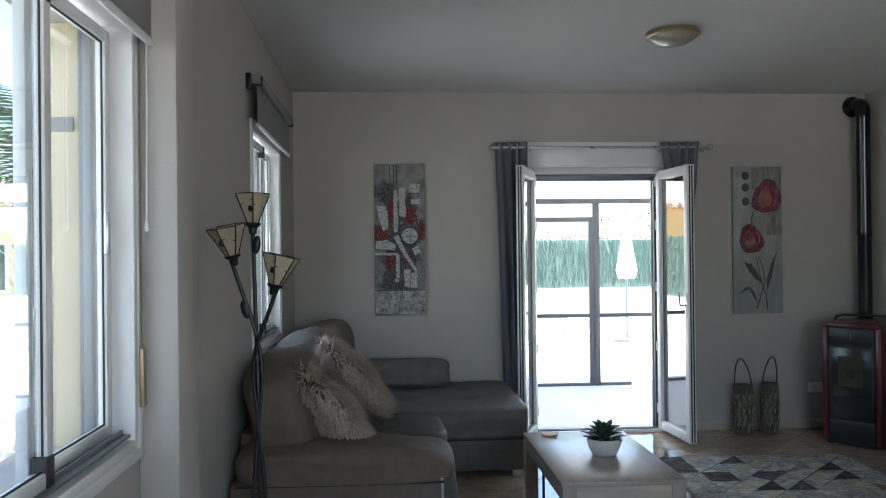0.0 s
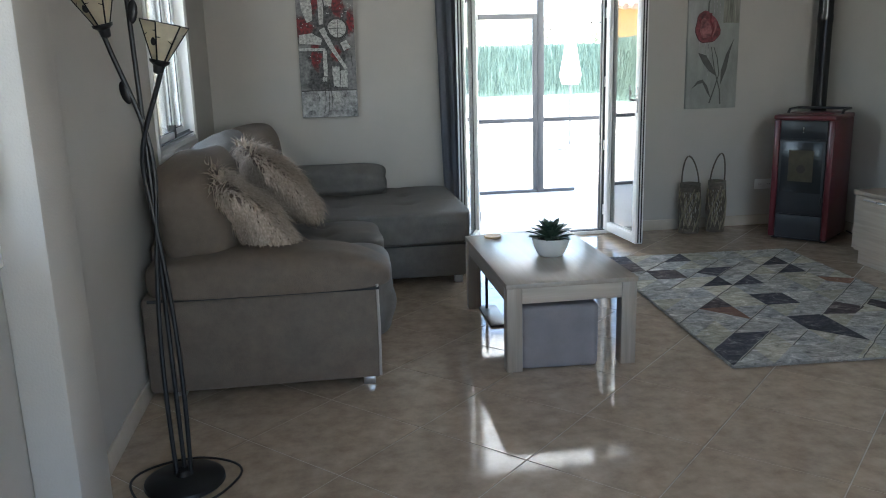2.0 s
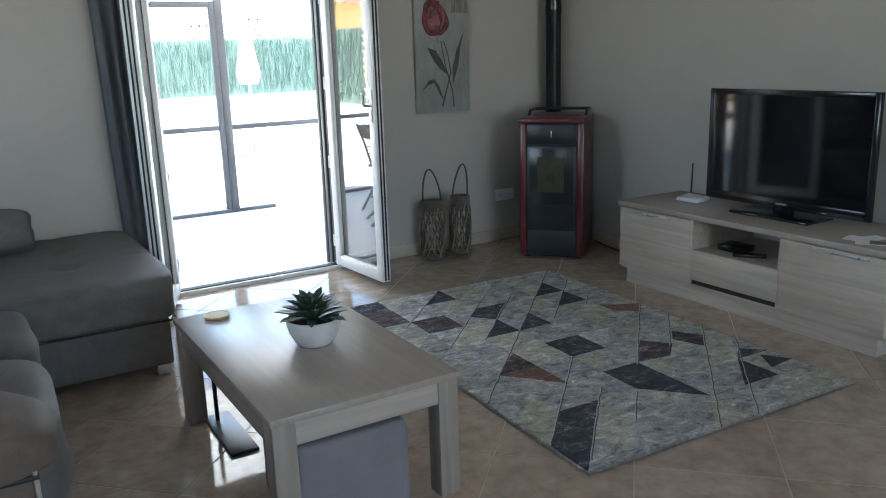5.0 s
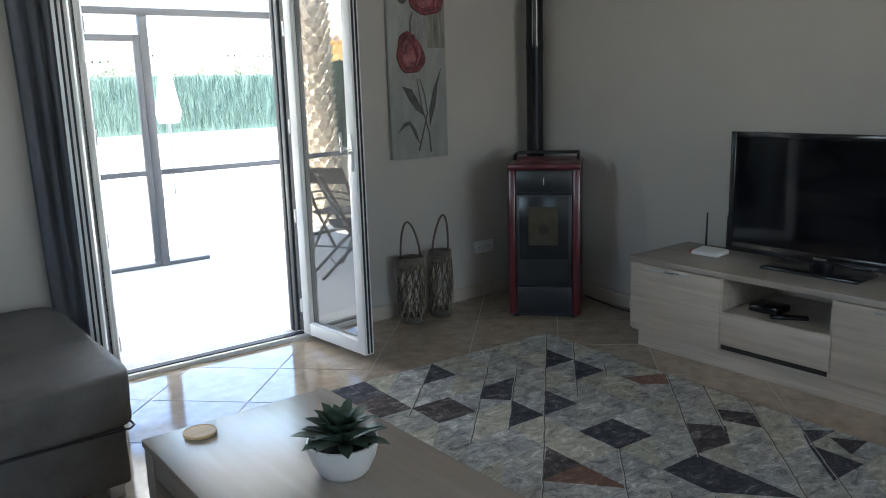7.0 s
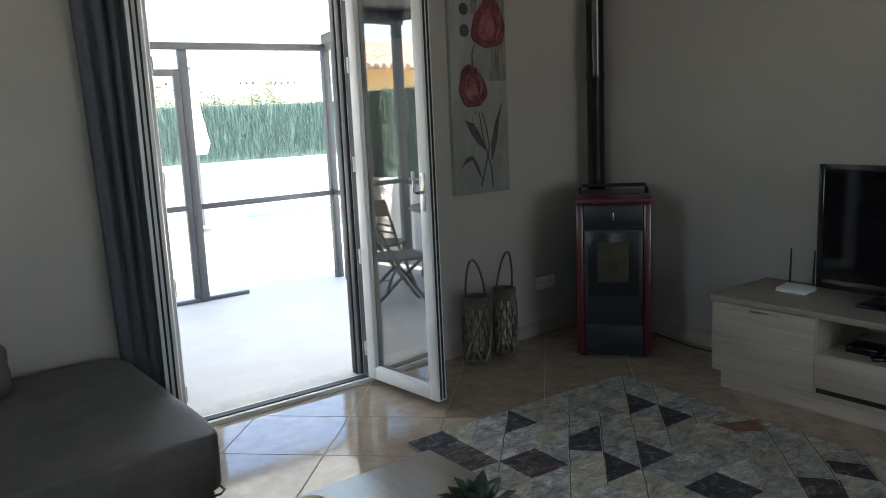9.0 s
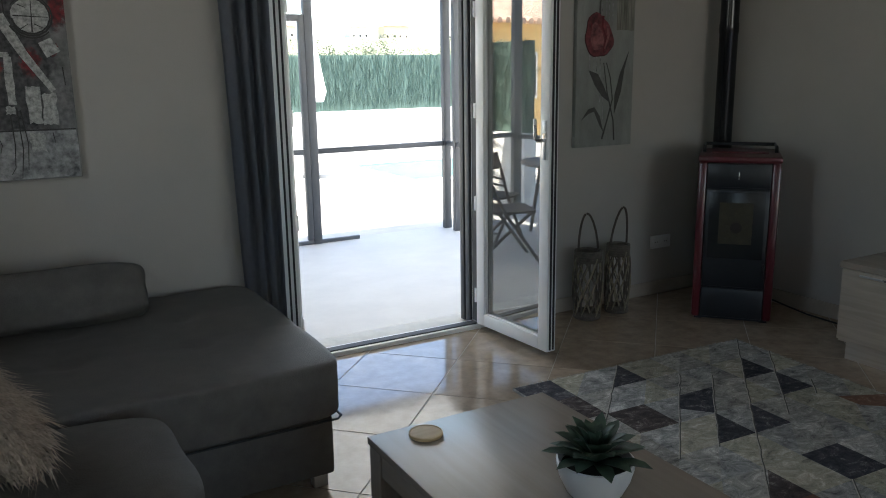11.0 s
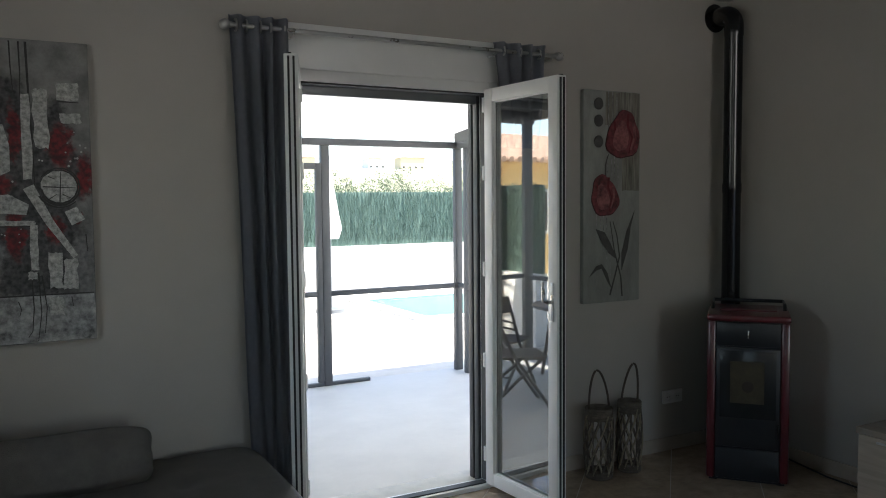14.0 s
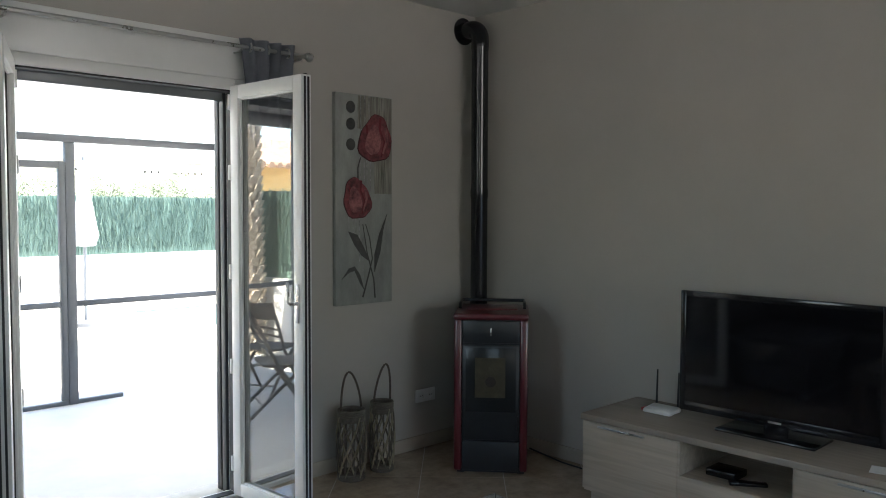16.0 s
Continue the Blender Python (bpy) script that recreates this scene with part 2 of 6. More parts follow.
M["rope"] = mat("dark_rope", (0.10, 0.08, 0.065), 0.9, var=0.3, bump=0.6)
M["plastic"] = mat("white_plastic", (0.72, 0.72, 0.71), 0.35, var=0.02, bump=0.02)
M["tv"] = mat("black_gloss_plastic", (0.010, 0.010, 0.012), 0.15, var=0.1, bump=0)

# ---- the room ----
XL, XR, YB, YN, H = -0.63, 4.05, -2.4, 6.4, 2.74
T = 0.25
DX0, DX1, DZ = 1.20, 2.36, 2.14          # terrace door opening
WINDOWS = [(1.36, 2.42, 0.93, 2.13), (4.45, 5.50, 0.95, 2.15)]   # y0, y1, z0, z1 in the left wall

structure("wall_north", boxes((XL - T, DX0, YN, YN + T, -0.3, H + 0.2), (DX1, XR + T, YN, YN + T, -0.3, H + 0.2), (DX0, DX1, YN, YN + T, DZ, H + 0.2), (DX0, DX1, YN, YN + T, -0.3, -0.012)), M["wall"], "warm off-white painted wall with a terrace door opening", "wall")
(a0, a1, az0, az1), (b0, b1, bz0, bz1) = WINDOWS
structure("wall_west", boxes((XL - T, XL, YB - T, a0, -0.3, H + 0.2), (XL - T, XL, a0, a1, -0.3, az0), (XL - T, XL, a0, a1, az1, H + 0.2), (XL - T, XL, a1, b0, -0.3, H + 0.2),
          (XL - T, XL, b0, b1, -0.3, bz0), (XL - T, XL, b0, b1, bz1, H + 0.2), (XL - T, XL, b1, YN, -0.3, H + 0.2)), M["wall"], "warm off-white painted wall with two windows", "wall")
structure("wall_east", boxes((XR, XR + T, YB - T, YN, -0.3, H + 0.2)), M["wall"], "plain warm off-white painted wall", "wall")
structure("wall_south", boxes((XL, 0.4, YB - T, YB, -0.3, H + 0.2), (3.0, XR, YB - T, YB, -0.3, H + 0.2), (0.4, 3.0, YB - T, YB, -0.3, 0.65), (0.4, 3.0, YB - T, YB, 2.35, H + 0.2)), M["wall"], "warm off-white painted wall with a wide window", "wall")
structure("pilaster", boxes((XL, XL + 0.12, 2.47, 2.72, 0, H), bev=0.012), M["wall"], "painted plaster pilaster standing out of the wall", "pilaster")
structure("ceiling", boxes((XL, XR, YB, YN, H, H + 0.2)), M["ceil"], "white painted ceiling", "ceiling")
structure("floor", boxes((XL, XR, YB, YN, -0.3, -0.002)), M["grout"], "beige glossy ceramic tiles laid diagonally with pale grout", "floor")
for nm, r in (("baseboard", (XL, DX0 - 0.02, YN - 0.012, YN, 0, 0.082)), ("baseboard", (DX1 + 0.02, XR, YN - 0.012, YN, 0, 0.082)), ("baseboard", (XR - 0.012, XR, YB, YN - 0.012, 0, 0.082)), ("baseboard", (XL, XL + 0.012, 2.72, YN - 0.012, 0, 0.082)), ("baseboard", (XL, XL + 0.012, YB, 2.47, 0, 0.082))):
    structure(nm, boxes(r, bev=0.003), M["skirt"], "low beige tile skirting along the wall", "baseboard")


# ---- terrace door ----
def profile_frame(w, h, bar, d, bev=0.004):
    """Four bars of a frame standing in the xz plane, from the origin to (w, h)."""
    return boxes((0, bar, 0, d, 0, h), (w - bar, w, 0, d, 0, h), (bar, w - bar, 0, d, 0, bar), (bar, w - bar, 0, d, h - bar, h), bev=bev)


def shifted(bm, x, y, z, rz=0.0):
    bmesh.ops.transform(bm, matrix=pose(x, y, z, 0, 0, rz), verts=bm.verts)
    return bm


door = thing("door_1", DX0, YN, 0, "white double terrace door with both leaves open inwards", "door", kind="structure")
part("door_frame", boxes((DX0, DX0 + 0.055, YN - 0.01, YN + 0.09, 0, DZ), (DX1 - 0.055, DX1, YN - 0.01, YN + 0.09, 0, DZ), (DX0 + 0.055, DX1 - 0.055, YN - 0.01, YN + 0.09, DZ - 0.055, DZ), (DX0 + 0.055, DX1 - 0.055, YN - 0.01, YN + 0.09, -0.008, 0.022), bev=0.004), M["pvc"], door)
part("frame_gasket", boxes((DX0 + 0.055, DX0 + 0.063, YN + 0.002, YN + 0.07, 0.03, DZ - 0.063), (DX1 - 0.063, DX1 - 0.055, YN + 0.002, YN + 0.07, 0.03, DZ - 0.063), (DX0 + 0.055, DX1 - 0.055, YN + 0.002, YN + 0.07, DZ - 0.063, DZ - 0.055), (DX0 + 0.063, DX1 - 0.063, YN + 0.012, YN + 0.06, 0.022, 0.028)), M["gasket"], door)
for xa, xb in ((DX0, DX0 + 0.068), (DX1 - 0.068, DX1)):
    part("shutter_guide", boxes((xa, xb, YN + 0.094, YN + 0.135, 0.005, DZ), bev=0.003), M["guide"], door, "dark grey shutter guide rail")
    part("screen_guide", boxes((xa, xb, YN + 0.150, YN + 0.19, 0.005, DZ), bev=0.003), M["guide"], door, "dark grey insect screen rail")
part("shutter_slat", boxes((DX0 + 0.06, DX1 - 0.06, YN + 0.1, YN + 0.13, DZ - 0.10, DZ), bev=0.006), M["alu"], door, "grey bottom slat of a raised roller shutter")
part("threshold", boxes((DX0, DX1, YN + 0.09, YN + T + 0.03, -0.012, 0.004), bev=0.004), mat("stone_threshold", (0.55, 0.52, 0.47), 0.6, var=0.15, bump=0.4), door, "worn pale stone threshold")


def door_leaf(hx, hy, angle, side, handle):
    """A glazed leaf, hinged at the origin, running along +x before it is turned."""
    w, h, d, bar = 0.575, 2.065, 0.055, 0.066
    def place(bm):
        for v in bm.verts:
            v.co.y *= side
        bmesh.ops.transform(bm, matrix=pose(hx, hy, 0.035, 0, 0, angle), verts=bm.verts)
        return bm
    leaf = part("leaf", place(profile_frame(w, h, bar, d)), M["pvc"], door, "white lacquered door leaf, swung open")
    part("edge_seal", place(boxes((w - 0.0005, w + 0.006, 0.014, 0.022, 0.01, h - 0.01), (w - 0.0005, w + 0.006, 0.034, 0.042, 0.01, h - 0.01), (0.004, w - 0.004, 0.018, 0.03, h - 0.001, h + 0.005))), M["gasket"], leaf, "black rubber seal")
    g = part("glass_pane", place(boxes((bar - 0.01, w - bar + 0.01, 0.02, 0.024, bar - 0.01, h - bar + 0.01))), M["doorglass"], leaf, "clear glass pane", smooth=0)
    q = profile_frame(w - 2 * bar + 0.02, h - 2 * bar + 0.02, 0.016, 0.012, 0.003)
    part("glazing_bead", place(shifted(q, bar - 0.01, 0.028, bar - 0.01)), M["pvc"], leaf)
    q = profile_frame(w - 2 * bar + 0.008, h - 2 * bar + 0.008, 0.006, 0.004, 0)
    part("glass_gasket", place(shifted(q, bar - 0.004, 0.0242, bar - 0.004)), M["gasket"], leaf)
    for z in (0.12, 0.62, 1.1, 1.6, 1.95):
        bm = bmesh.new()
        tube(bm, [(-0.006, d * 0.95, z), (-0.006, d * 0.95, z + 0.075)], 0.009, 10)
        part("hinge", place(bm), M["pvc"], leaf)
    if handle:
        bm = boxes((w - 0.045, w - 0.02, d, d + 0.008, 0.93, 1.11), bev=0.003)
        tube(bm, [(w - 0.033, d, 1.02), (w - 0.033, d + 0.045, 1.02), (w - 0.04, d + 0.05, 1.025), (w - 0.045, d + 0.05, 1.12)], 0.008, 10)
        part("handle", place(bm), M["chrome"], leaf, "dull metal lever handle")
    return leaf


door_leaf(DX1 - 0.035, YN - 0.012, -90 + 4.0, -1, True)
door_leaf(DX0 + 0.035, YN - 0.012, -90 - 19.5, 1, False)

box_bm = boxes((DX0 - 0.01, DX1 + 0.01, YN - 0.012, YN, DZ, 2.345), bev=0.004)
structure("shutter_box_cover", box_bm, M["pvc"], "white cover panel of the roller shutter box above the door", "shutter box")

# ---- curtain rod and curtains ----
rod = thing("curtain_rod", 0.94, 6.31, 2.29, "satin steel curtain rod with ball finials above the terrace door", "curtain rod")
bm = bmesh.new()
tube(bm, [(0.95, 6.31, 2.29), (2.68, 6.31, 2.29)], 0.010, 14)
part("pole", bm, M["chrome"], rod)
for x in (0.935, 2.695):
    bm = bmesh.new()
    bmesh.ops.create_uvsphere(bm, u_segments=18, v_segments=12, radius=0.024, matrix=pose(x, 6.31, 2.29))
    tube(bm, [(x - 0.03 if x > 2 else x + 0.03, 6.31, 2.29), (x, 6.31, 2.29)], 0.014, 12)
    part("finial", bm, M["chrome"], rod)
for x in (1.24, 2.30, 2.65):
    bm = bmesh.new()
    tube(bm, [(x, 6.40, 2.27), (x, 6.33, 2.27), (x, 6.31, 2.278)], 0.006, 8)
    part("bracket", bm, M["chrome"], rod)


def curtain(x0, x1, xb0, xb1, z0, waves, label, grommets):
    c = thing("curtain", (x0 + x1) / 2, 6.31, z0, label, "curtain", "curtains of the terrace door")
    bm = bmesh.new()
    nx, nz = waves * 10, 36
    grid = []
    for j in range(nz + 1):
        f = j / nz
        z = 2.335 + (z0 - 2.335) * f
        e = f ** 0.8
        row = []
        for i in range(nx + 1):
            u = i / nx
            ph = u * waves * 2 * math.pi + 0.5 * math.sin(f * 3 + u * 9)
            amp = 0.020 * (1 - 0.15 * f) + 0.012 * noise.noise(Vector((u * 6, f * 3, 1)))
            x = (x0 + (x1 - x0) * u) * (1 - e) + (xb0 + (xb1 - xb0) * u) * e + 0.006 * math.sin(f * 7 + u * 4) * f
            row.append(bm.verts.new((x, 6.31 + amp * math.sin(ph), z)))
        grid.append(row)
    for a, b in zip(grid, grid[1:]):
        for i in range(nx):
            bm.faces.new((a[i], a[i + 1], b[i + 1], b[i]))
    bmesh.ops.solidify(bm, geom=bm.faces[:], thickness=0.0025)
    cloth = part("cloth", bm, M["curtain"], c, smooth=60)
    for i in range(grommets):
        x = x0 + (x1 - x0) * (i + 0.5) / grommets
        bm = bmesh.new()
        ring = [(x + 0.004 * (-1) ** i, 6.31 + 0.024 * math.cos(a), 2.29 + 0.024 * math.sin(a)) for a in [2 * math.pi * k / 20 for k in range(21)]]
        tube(bm, ring, 0.005, 8, False)
        part("grommet", bm, M["chrome"], c, "steel eyelet")
    return c


curtain(0.95, 1.215, 1.02, 1.21, 0.03, 4, "dark grey cloth curtain with steel eyelets gathered beside the door", 5)
curtain(2.28, 2.61, 2.36, 2.56, 1.80, 4, "dark grey cloth curtain gathered short behind the open leaf", 3)


# ---- windows of the left wall ----
def sliding_window(name, y0, y1, z0, z1, label):
    """White sliding window set 6 cm into the wall, seen from inside (room at +x)."""
    xo = XL
    wnd = thing(name, xo, (y0 + y1) / 2, z0, label, "window", kind="structure")
    bar = 0.032
    def frame_yz(x0, x1, ya, yb, za, zb, b, bev=0.004):
        return boxes((x0, x1, ya, ya + b, za, zb), (x0, x1, yb - b, yb, za, zb), (x0, x1, ya + b, yb - b, za, za + b), (x0, x1, ya + b, yb - b, zb - b, zb), bev=bev)
    part("window_frame", frame_yz(xo - 0.09, xo + 0.012, y0 - 0.02, y1 + 0.02, z0 - 0.02, z1 + 0.02, bar), M["pvc"], wnd)
    part("window_trim", frame_yz(xo + 0.002, xo + 0.016, y0 - 0.05, y1 + 0.05, z0 - 0.05, z1 + 0.05, 0.034, 0.003), M["pvc"], wnd)
    part("track", boxes((xo - 0.085, xo + 0.004, y0 + 0.03, y1 - 0.03, z0 + 0.025, z0 + 0.032), (xo - 0.055, xo - 0.05, y0 + 0.03, y1 - 0.03, z0 + 0.032, z0 + 0.045), (xo - 0.022, xo - 0.017, y0 + 0.03, y1 - 0.03, z0 + 0.032, z0 + 0.045)), M["alu"], wnd)
    ym = (y0 + y1) / 2
    for ya, yb, x in ((ym - 0.025, y1 - 0.025, xo - 0.075), (y0 + 0.025, ym + 0.025, xo - 0.04)):
        s = part("sash", frame_yz(x, x + 0.028, ya, yb, z0 + 0.030, z1 - 0.030, 0.036), M["pvc"], wnd)
        part("glass_pane", boxes((x + 0.011, x + 0.016, ya + 0.031, yb - 0.031, z0 + 0.061, z1 - 0.061)), M["glass"], s, smooth=0)
        part("glass_gasket", frame_yz(x + 0.016, x + 0.02, ya + 0.034, yb - 0.034, z0 + 0.064, z1 - 0.064, 0.006, 0), M["gasket"], s)
    part("shutter_guide", boxes((xo - 0.128, xo - 0.094, y1 - 0.045, y1 - 0.014, z0 - 0.01, z1), (xo - 0.128, xo - 0.094, y0 + 0.014, y0 + 0.045, z0 - 0.01, z1), bev=0.003), M["alu"], wnd, "grey shutter guide outside the glass")
    part("guide_block", boxes((xo - 0.045, xo - 0.008, ym - 0.02, ym + 0.02, z0 + 0.03, z0 + 0.10), (xo - 0.045, xo - 0.008, ym - 0.02, ym + 0.02, z1 - 0.10, z1 - 0.03), bev=0.004), M["gasket"], wnd, "black plastic guide block")
    part("latch", boxes((xo - 0.052, xo - 0.040, y1 - 0.07, y1 - 0.055, (z0 + z1) / 2 - 0.06, (z0 + z1) / 2 + 0.06), bev=0.003), M["chrome"], wnd)
    return wnd


sliding_window("window_1", *WINDOWS[0], "white sliding window with two sashes under a raised blind")
sliding_window("window_2", *WINDOWS[1], "white sliding window with two sashes behind the sofa")

# strap winder of the shutter
strap = thing("strap_winder", XL + 0.01, 2.45, 1.02, "brass-coloured shutter strap winder on the wall", "strap winder")
part("plate", boxes((XL + 0.0165, XL + 0.03, 2.428, 2.456, 1.03, 1.20), bev=0.004), M["brass"], strap)
part("strap", boxes((XL + 0.018, XL + 0.021, 2.435, 2.449, 1.20, 2.1)), M["blind"], strap, "grey woven strap")


def roller_blind(y0, y1, z_top, z_bot, label, sag_dir):
    b = thing("roller_blind", XL + 0.05, (y0 + y1) / 2, z_bot, label, "blind", "roller blinds")
    bm = bmesh.new()
    tube(bm, [(XL + 0.06, y0, z_top - 0.03), (XL + 0.06, y1, z_top - 0.03)], 0.03, 20)
    part("roll", bm, M["blind"], b)
    for y in (y0 - 0.012, y1 + 0.004):
        part("bracket", boxes((XL, XL + 0.028, y, y + 0.006, z_top - 0.085, z_top), (XL + 0.028, XL + 0.088, y, y + 0.006, z_top - 0.072, z_top - 0.058), (XL + 0.078, XL + 0.088, y, y + 0.006, z_top - 0.058, z_top - 0.02), bev=0.002), M["black"], b, "dark open hook bracket")
    part("blind_cloth", boxes((XL + 0.056, XL + 0.059, y0 + 0.01, y1 - 0.01, z_bot, z_top - 0.03)), M["blind"], b, "grey cloth hanging a short way down")
    bm = bmesh.new()
    tube(bm, [(XL + 0.0575, y0 + 0.01, z_bot), (XL + 0.0575, y1 - 0.01, z_bot)], 0.012, 12)
    part("bottom_bar", bm, M["plastic"], b)
    return b


roller_blind(1.22, 2.44, 2.36, 2.08, "grey roller blind rolled nearly up above the window", 1)
roller_blind(4.32, 5.66, 2.42, 2.15, "grey roller blind rolled nearly up above the window", 1)
cord = thing("blind_cord", XL + 0.05, 2.40, 1.5, "thin white pull cord of the roller blind", "cord")
bm = bmesh.new()
tube(bm, [(XL + 0.05, 2.41, 2.3), (XL + 0.052, 2.405, 1.9), (XL + 0.05, 2.40, 1.56)], 0.002, 6)
part("string", bm, M["plastic"], cord)
bm = bmesh.new()
lathe(bm, [(0, 0.03), (0.003, 0.028), (0.006, 0.01), (0.005, 0), (0, 0)], XL + 0.05, 2.40, 10, 1.535)
part("bead", bm, M["plastic"], cord)

# ---- sofa ----
sofa = thing("corner_sofa", 0.2, 5.0, 0, "taupe-grey corner sofa with chaise along the wall", "sofa")
part("base", boxes((XL + 0.03, 0.33, 3.74, 6.34, 0.05, 0.26), bev=0.02), M["sofa2"], sofa)
bm = boxes((XL + 0.02, 0.345, 3.675, 3.92, 0.035, 0.445), bev=0.02)
part("arm_panel", bm, M["sofa"], sofa)
bm = bmesh.new()
cushion(bm, XL + 0.03, 0.405, 3.628, 4.0, 0.375, 0.612, 26, 3.6, wob=0.004)
for v in bm.verts:                        # the pad rolls down towards its front end
    f = max(0, (v.co.x + 0.05) / 0.45)
    v.co.z = max(0.440, v.co.z - 0.062 * f * f * max(0, (v.co.z - 0.44) / 0.17))
part("arm_pad", bm, M["sofa"], sofa, smooth=70)
# black tube under the pad: the seam together with the overhang's shadow line
bm = bmesh.new()
tube(bm, [(XL + 0.05, 3.668, 0.434), (-0.1, 3.667, 0.434), (0.345, 3.667, 0.434)], 0.007, 8)
part("seam", bm, M["gasket"], sofa)
bm = bmesh.new()
tube(bm, [(0.337, 3.668, 0.45), (0.34, 3.667, 0.25), (0.337, 3.668, 0.05)], 0.006, 8)
part("piping", bm, M["piping"], sofa, "pale piping along the arm's edge")
ys = [3.90, 4.54, 5.175]
for i in range(2):
    bm = bmesh.new()
    cushion(bm, -0.40, 0.438, ys[i] + 0.003, ys[i + 1] - 0.003, 0.24, 0.462, 26, 5.5, sag=0.010, wob=0.006, seed=i * 3.1)
    for v in bm.verts:
        if v.co.z > 0.38:                  # tufts joined by a shallow crease
            for ty in (0.3, 0.72):
                d = (v.co - Vector((0.12, ys[i] + ty * 0.635, v.co.z))).length
                v.co.z -= 0.022 * math.exp(-(d / 0.045) ** 2)
            v.co.z -= 0.010 * math.exp(-((v.co.x - 0.12) / 0.03) ** 2) * (0.6 + 0.4 * math.sin(v.co.y * 21))
        if v.co.x > 0.33 and v.co.z < 0.34:  # the front lip hangs over the base
            v.co.z -= 0.125 * min(1, (0.34 - v.co.z) / 0.06)
            v.co.x += 0.010 * math.sin(v.co.z * 30 + i)
    part("seat_cushion", bm, M["sofa2"], sofa, smooth=70)
part("back_frame", boxes((XL + 0.02, -0.40, 3.93, 6.36, 0.26, 0.62), bev=0.03), M["sofa"], sofa)
for i, (ya, yb) in enumerate(((3.72, 4.72), (4.70, 5.62))):
    bm = bmesh.new()
    cushion(bm, -0.17, 0.17, -(yb - ya) / 2, (yb - ya) / 2, -0.26, 0.27, 14, 3.6, wob=0.009, seed=2 + i * 5, m=pose(-0.40, (ya + yb) / 2, 0.71, 0, -14, 0))
    part("back_cushion", bm, M["sofa"] if i == 0 else M["sofa2"], sofa, smooth=70)
bm = bmesh.new()
cushion(bm, -0.52, -0.14, 5.55, 6.33, 0.44, 0.98, 12, 3.0, wob=0.008, seed=9)
part("corner_cushion", bm, M["sofa"], sofa, smooth=70)
# chaise
part("chaise_base", boxes((0.33, 0.975, 5.205, 6.34, 0.05, 0.262), bev=0.015), M["sofa2"], sofa)
bm = bmesh.new()
cushion(bm, -0.30, 1.012, 5.165, 6.36, 0.255, 0.462, 34, 15.0, sag=0.010, wob=0.004, seed=4)
for v in bm.verts:                         # tufts and the creases that run from them
    if v.co.z > 0.4:
        for tx, ty in ((0.24, 5.66), (0.66, 5.62), (0.66, 5.98), (0.24, 6.0)):
            d = (v.co - Vector((tx, ty, v.co.z))).length
            v.co.z -= 0.020 * math.exp(-(d / 0.05) ** 2) + 0.006 * math.exp(-(d / 0.16) ** 2)
        v.co.z -= 0.007 * math.exp(-((v.co.y - 5.64) / 0.025) ** 2) * (0.5 + 0.5 * math.sin(v.co.x * 14))
        v.co.z -= 0.006 * math.exp(-((v.co.x - 0.66) / 0.025) ** 2) * (0.5 + 0.5 * math.sin(v.co.y * 12))
part("chaise_cushion", bm, M["sofa2"], sofa, smooth=70)
bm = bmesh.new()
tube(bm, [(0.36, 5.178, 0.258), (0.98, 5.178, 0.258), (1.0, 5.2, 0.258), (1.0, 6.3, 0.258)], 0.004, 8)
part("seam", bm, M["gasket"], sofa)
bm = bmesh.new()
cushion(bm, -0.47, 0.47, -0.10, 0.09, -0.125, 0.11, 18, 6.0, wob=0.010, seed=7, m=pose(0.095, 6.15, 0.540, -30, 0, 0))
part("chaise_bolster", bm, M["sofa2"], sofa, "low grey back cushion lying on the chaise", smooth=70)
for x, y in ((0.29, 3.72), (0.93, 5.25), (0.93, 6.28), (-0.5, 3.75)):
    part("foot", boxes((x - 0.025, x + 0.025, y - 0.02, y + 0.02, 0, 0.052), bev=0.003), M["chrome"], sofa, "steel foot")


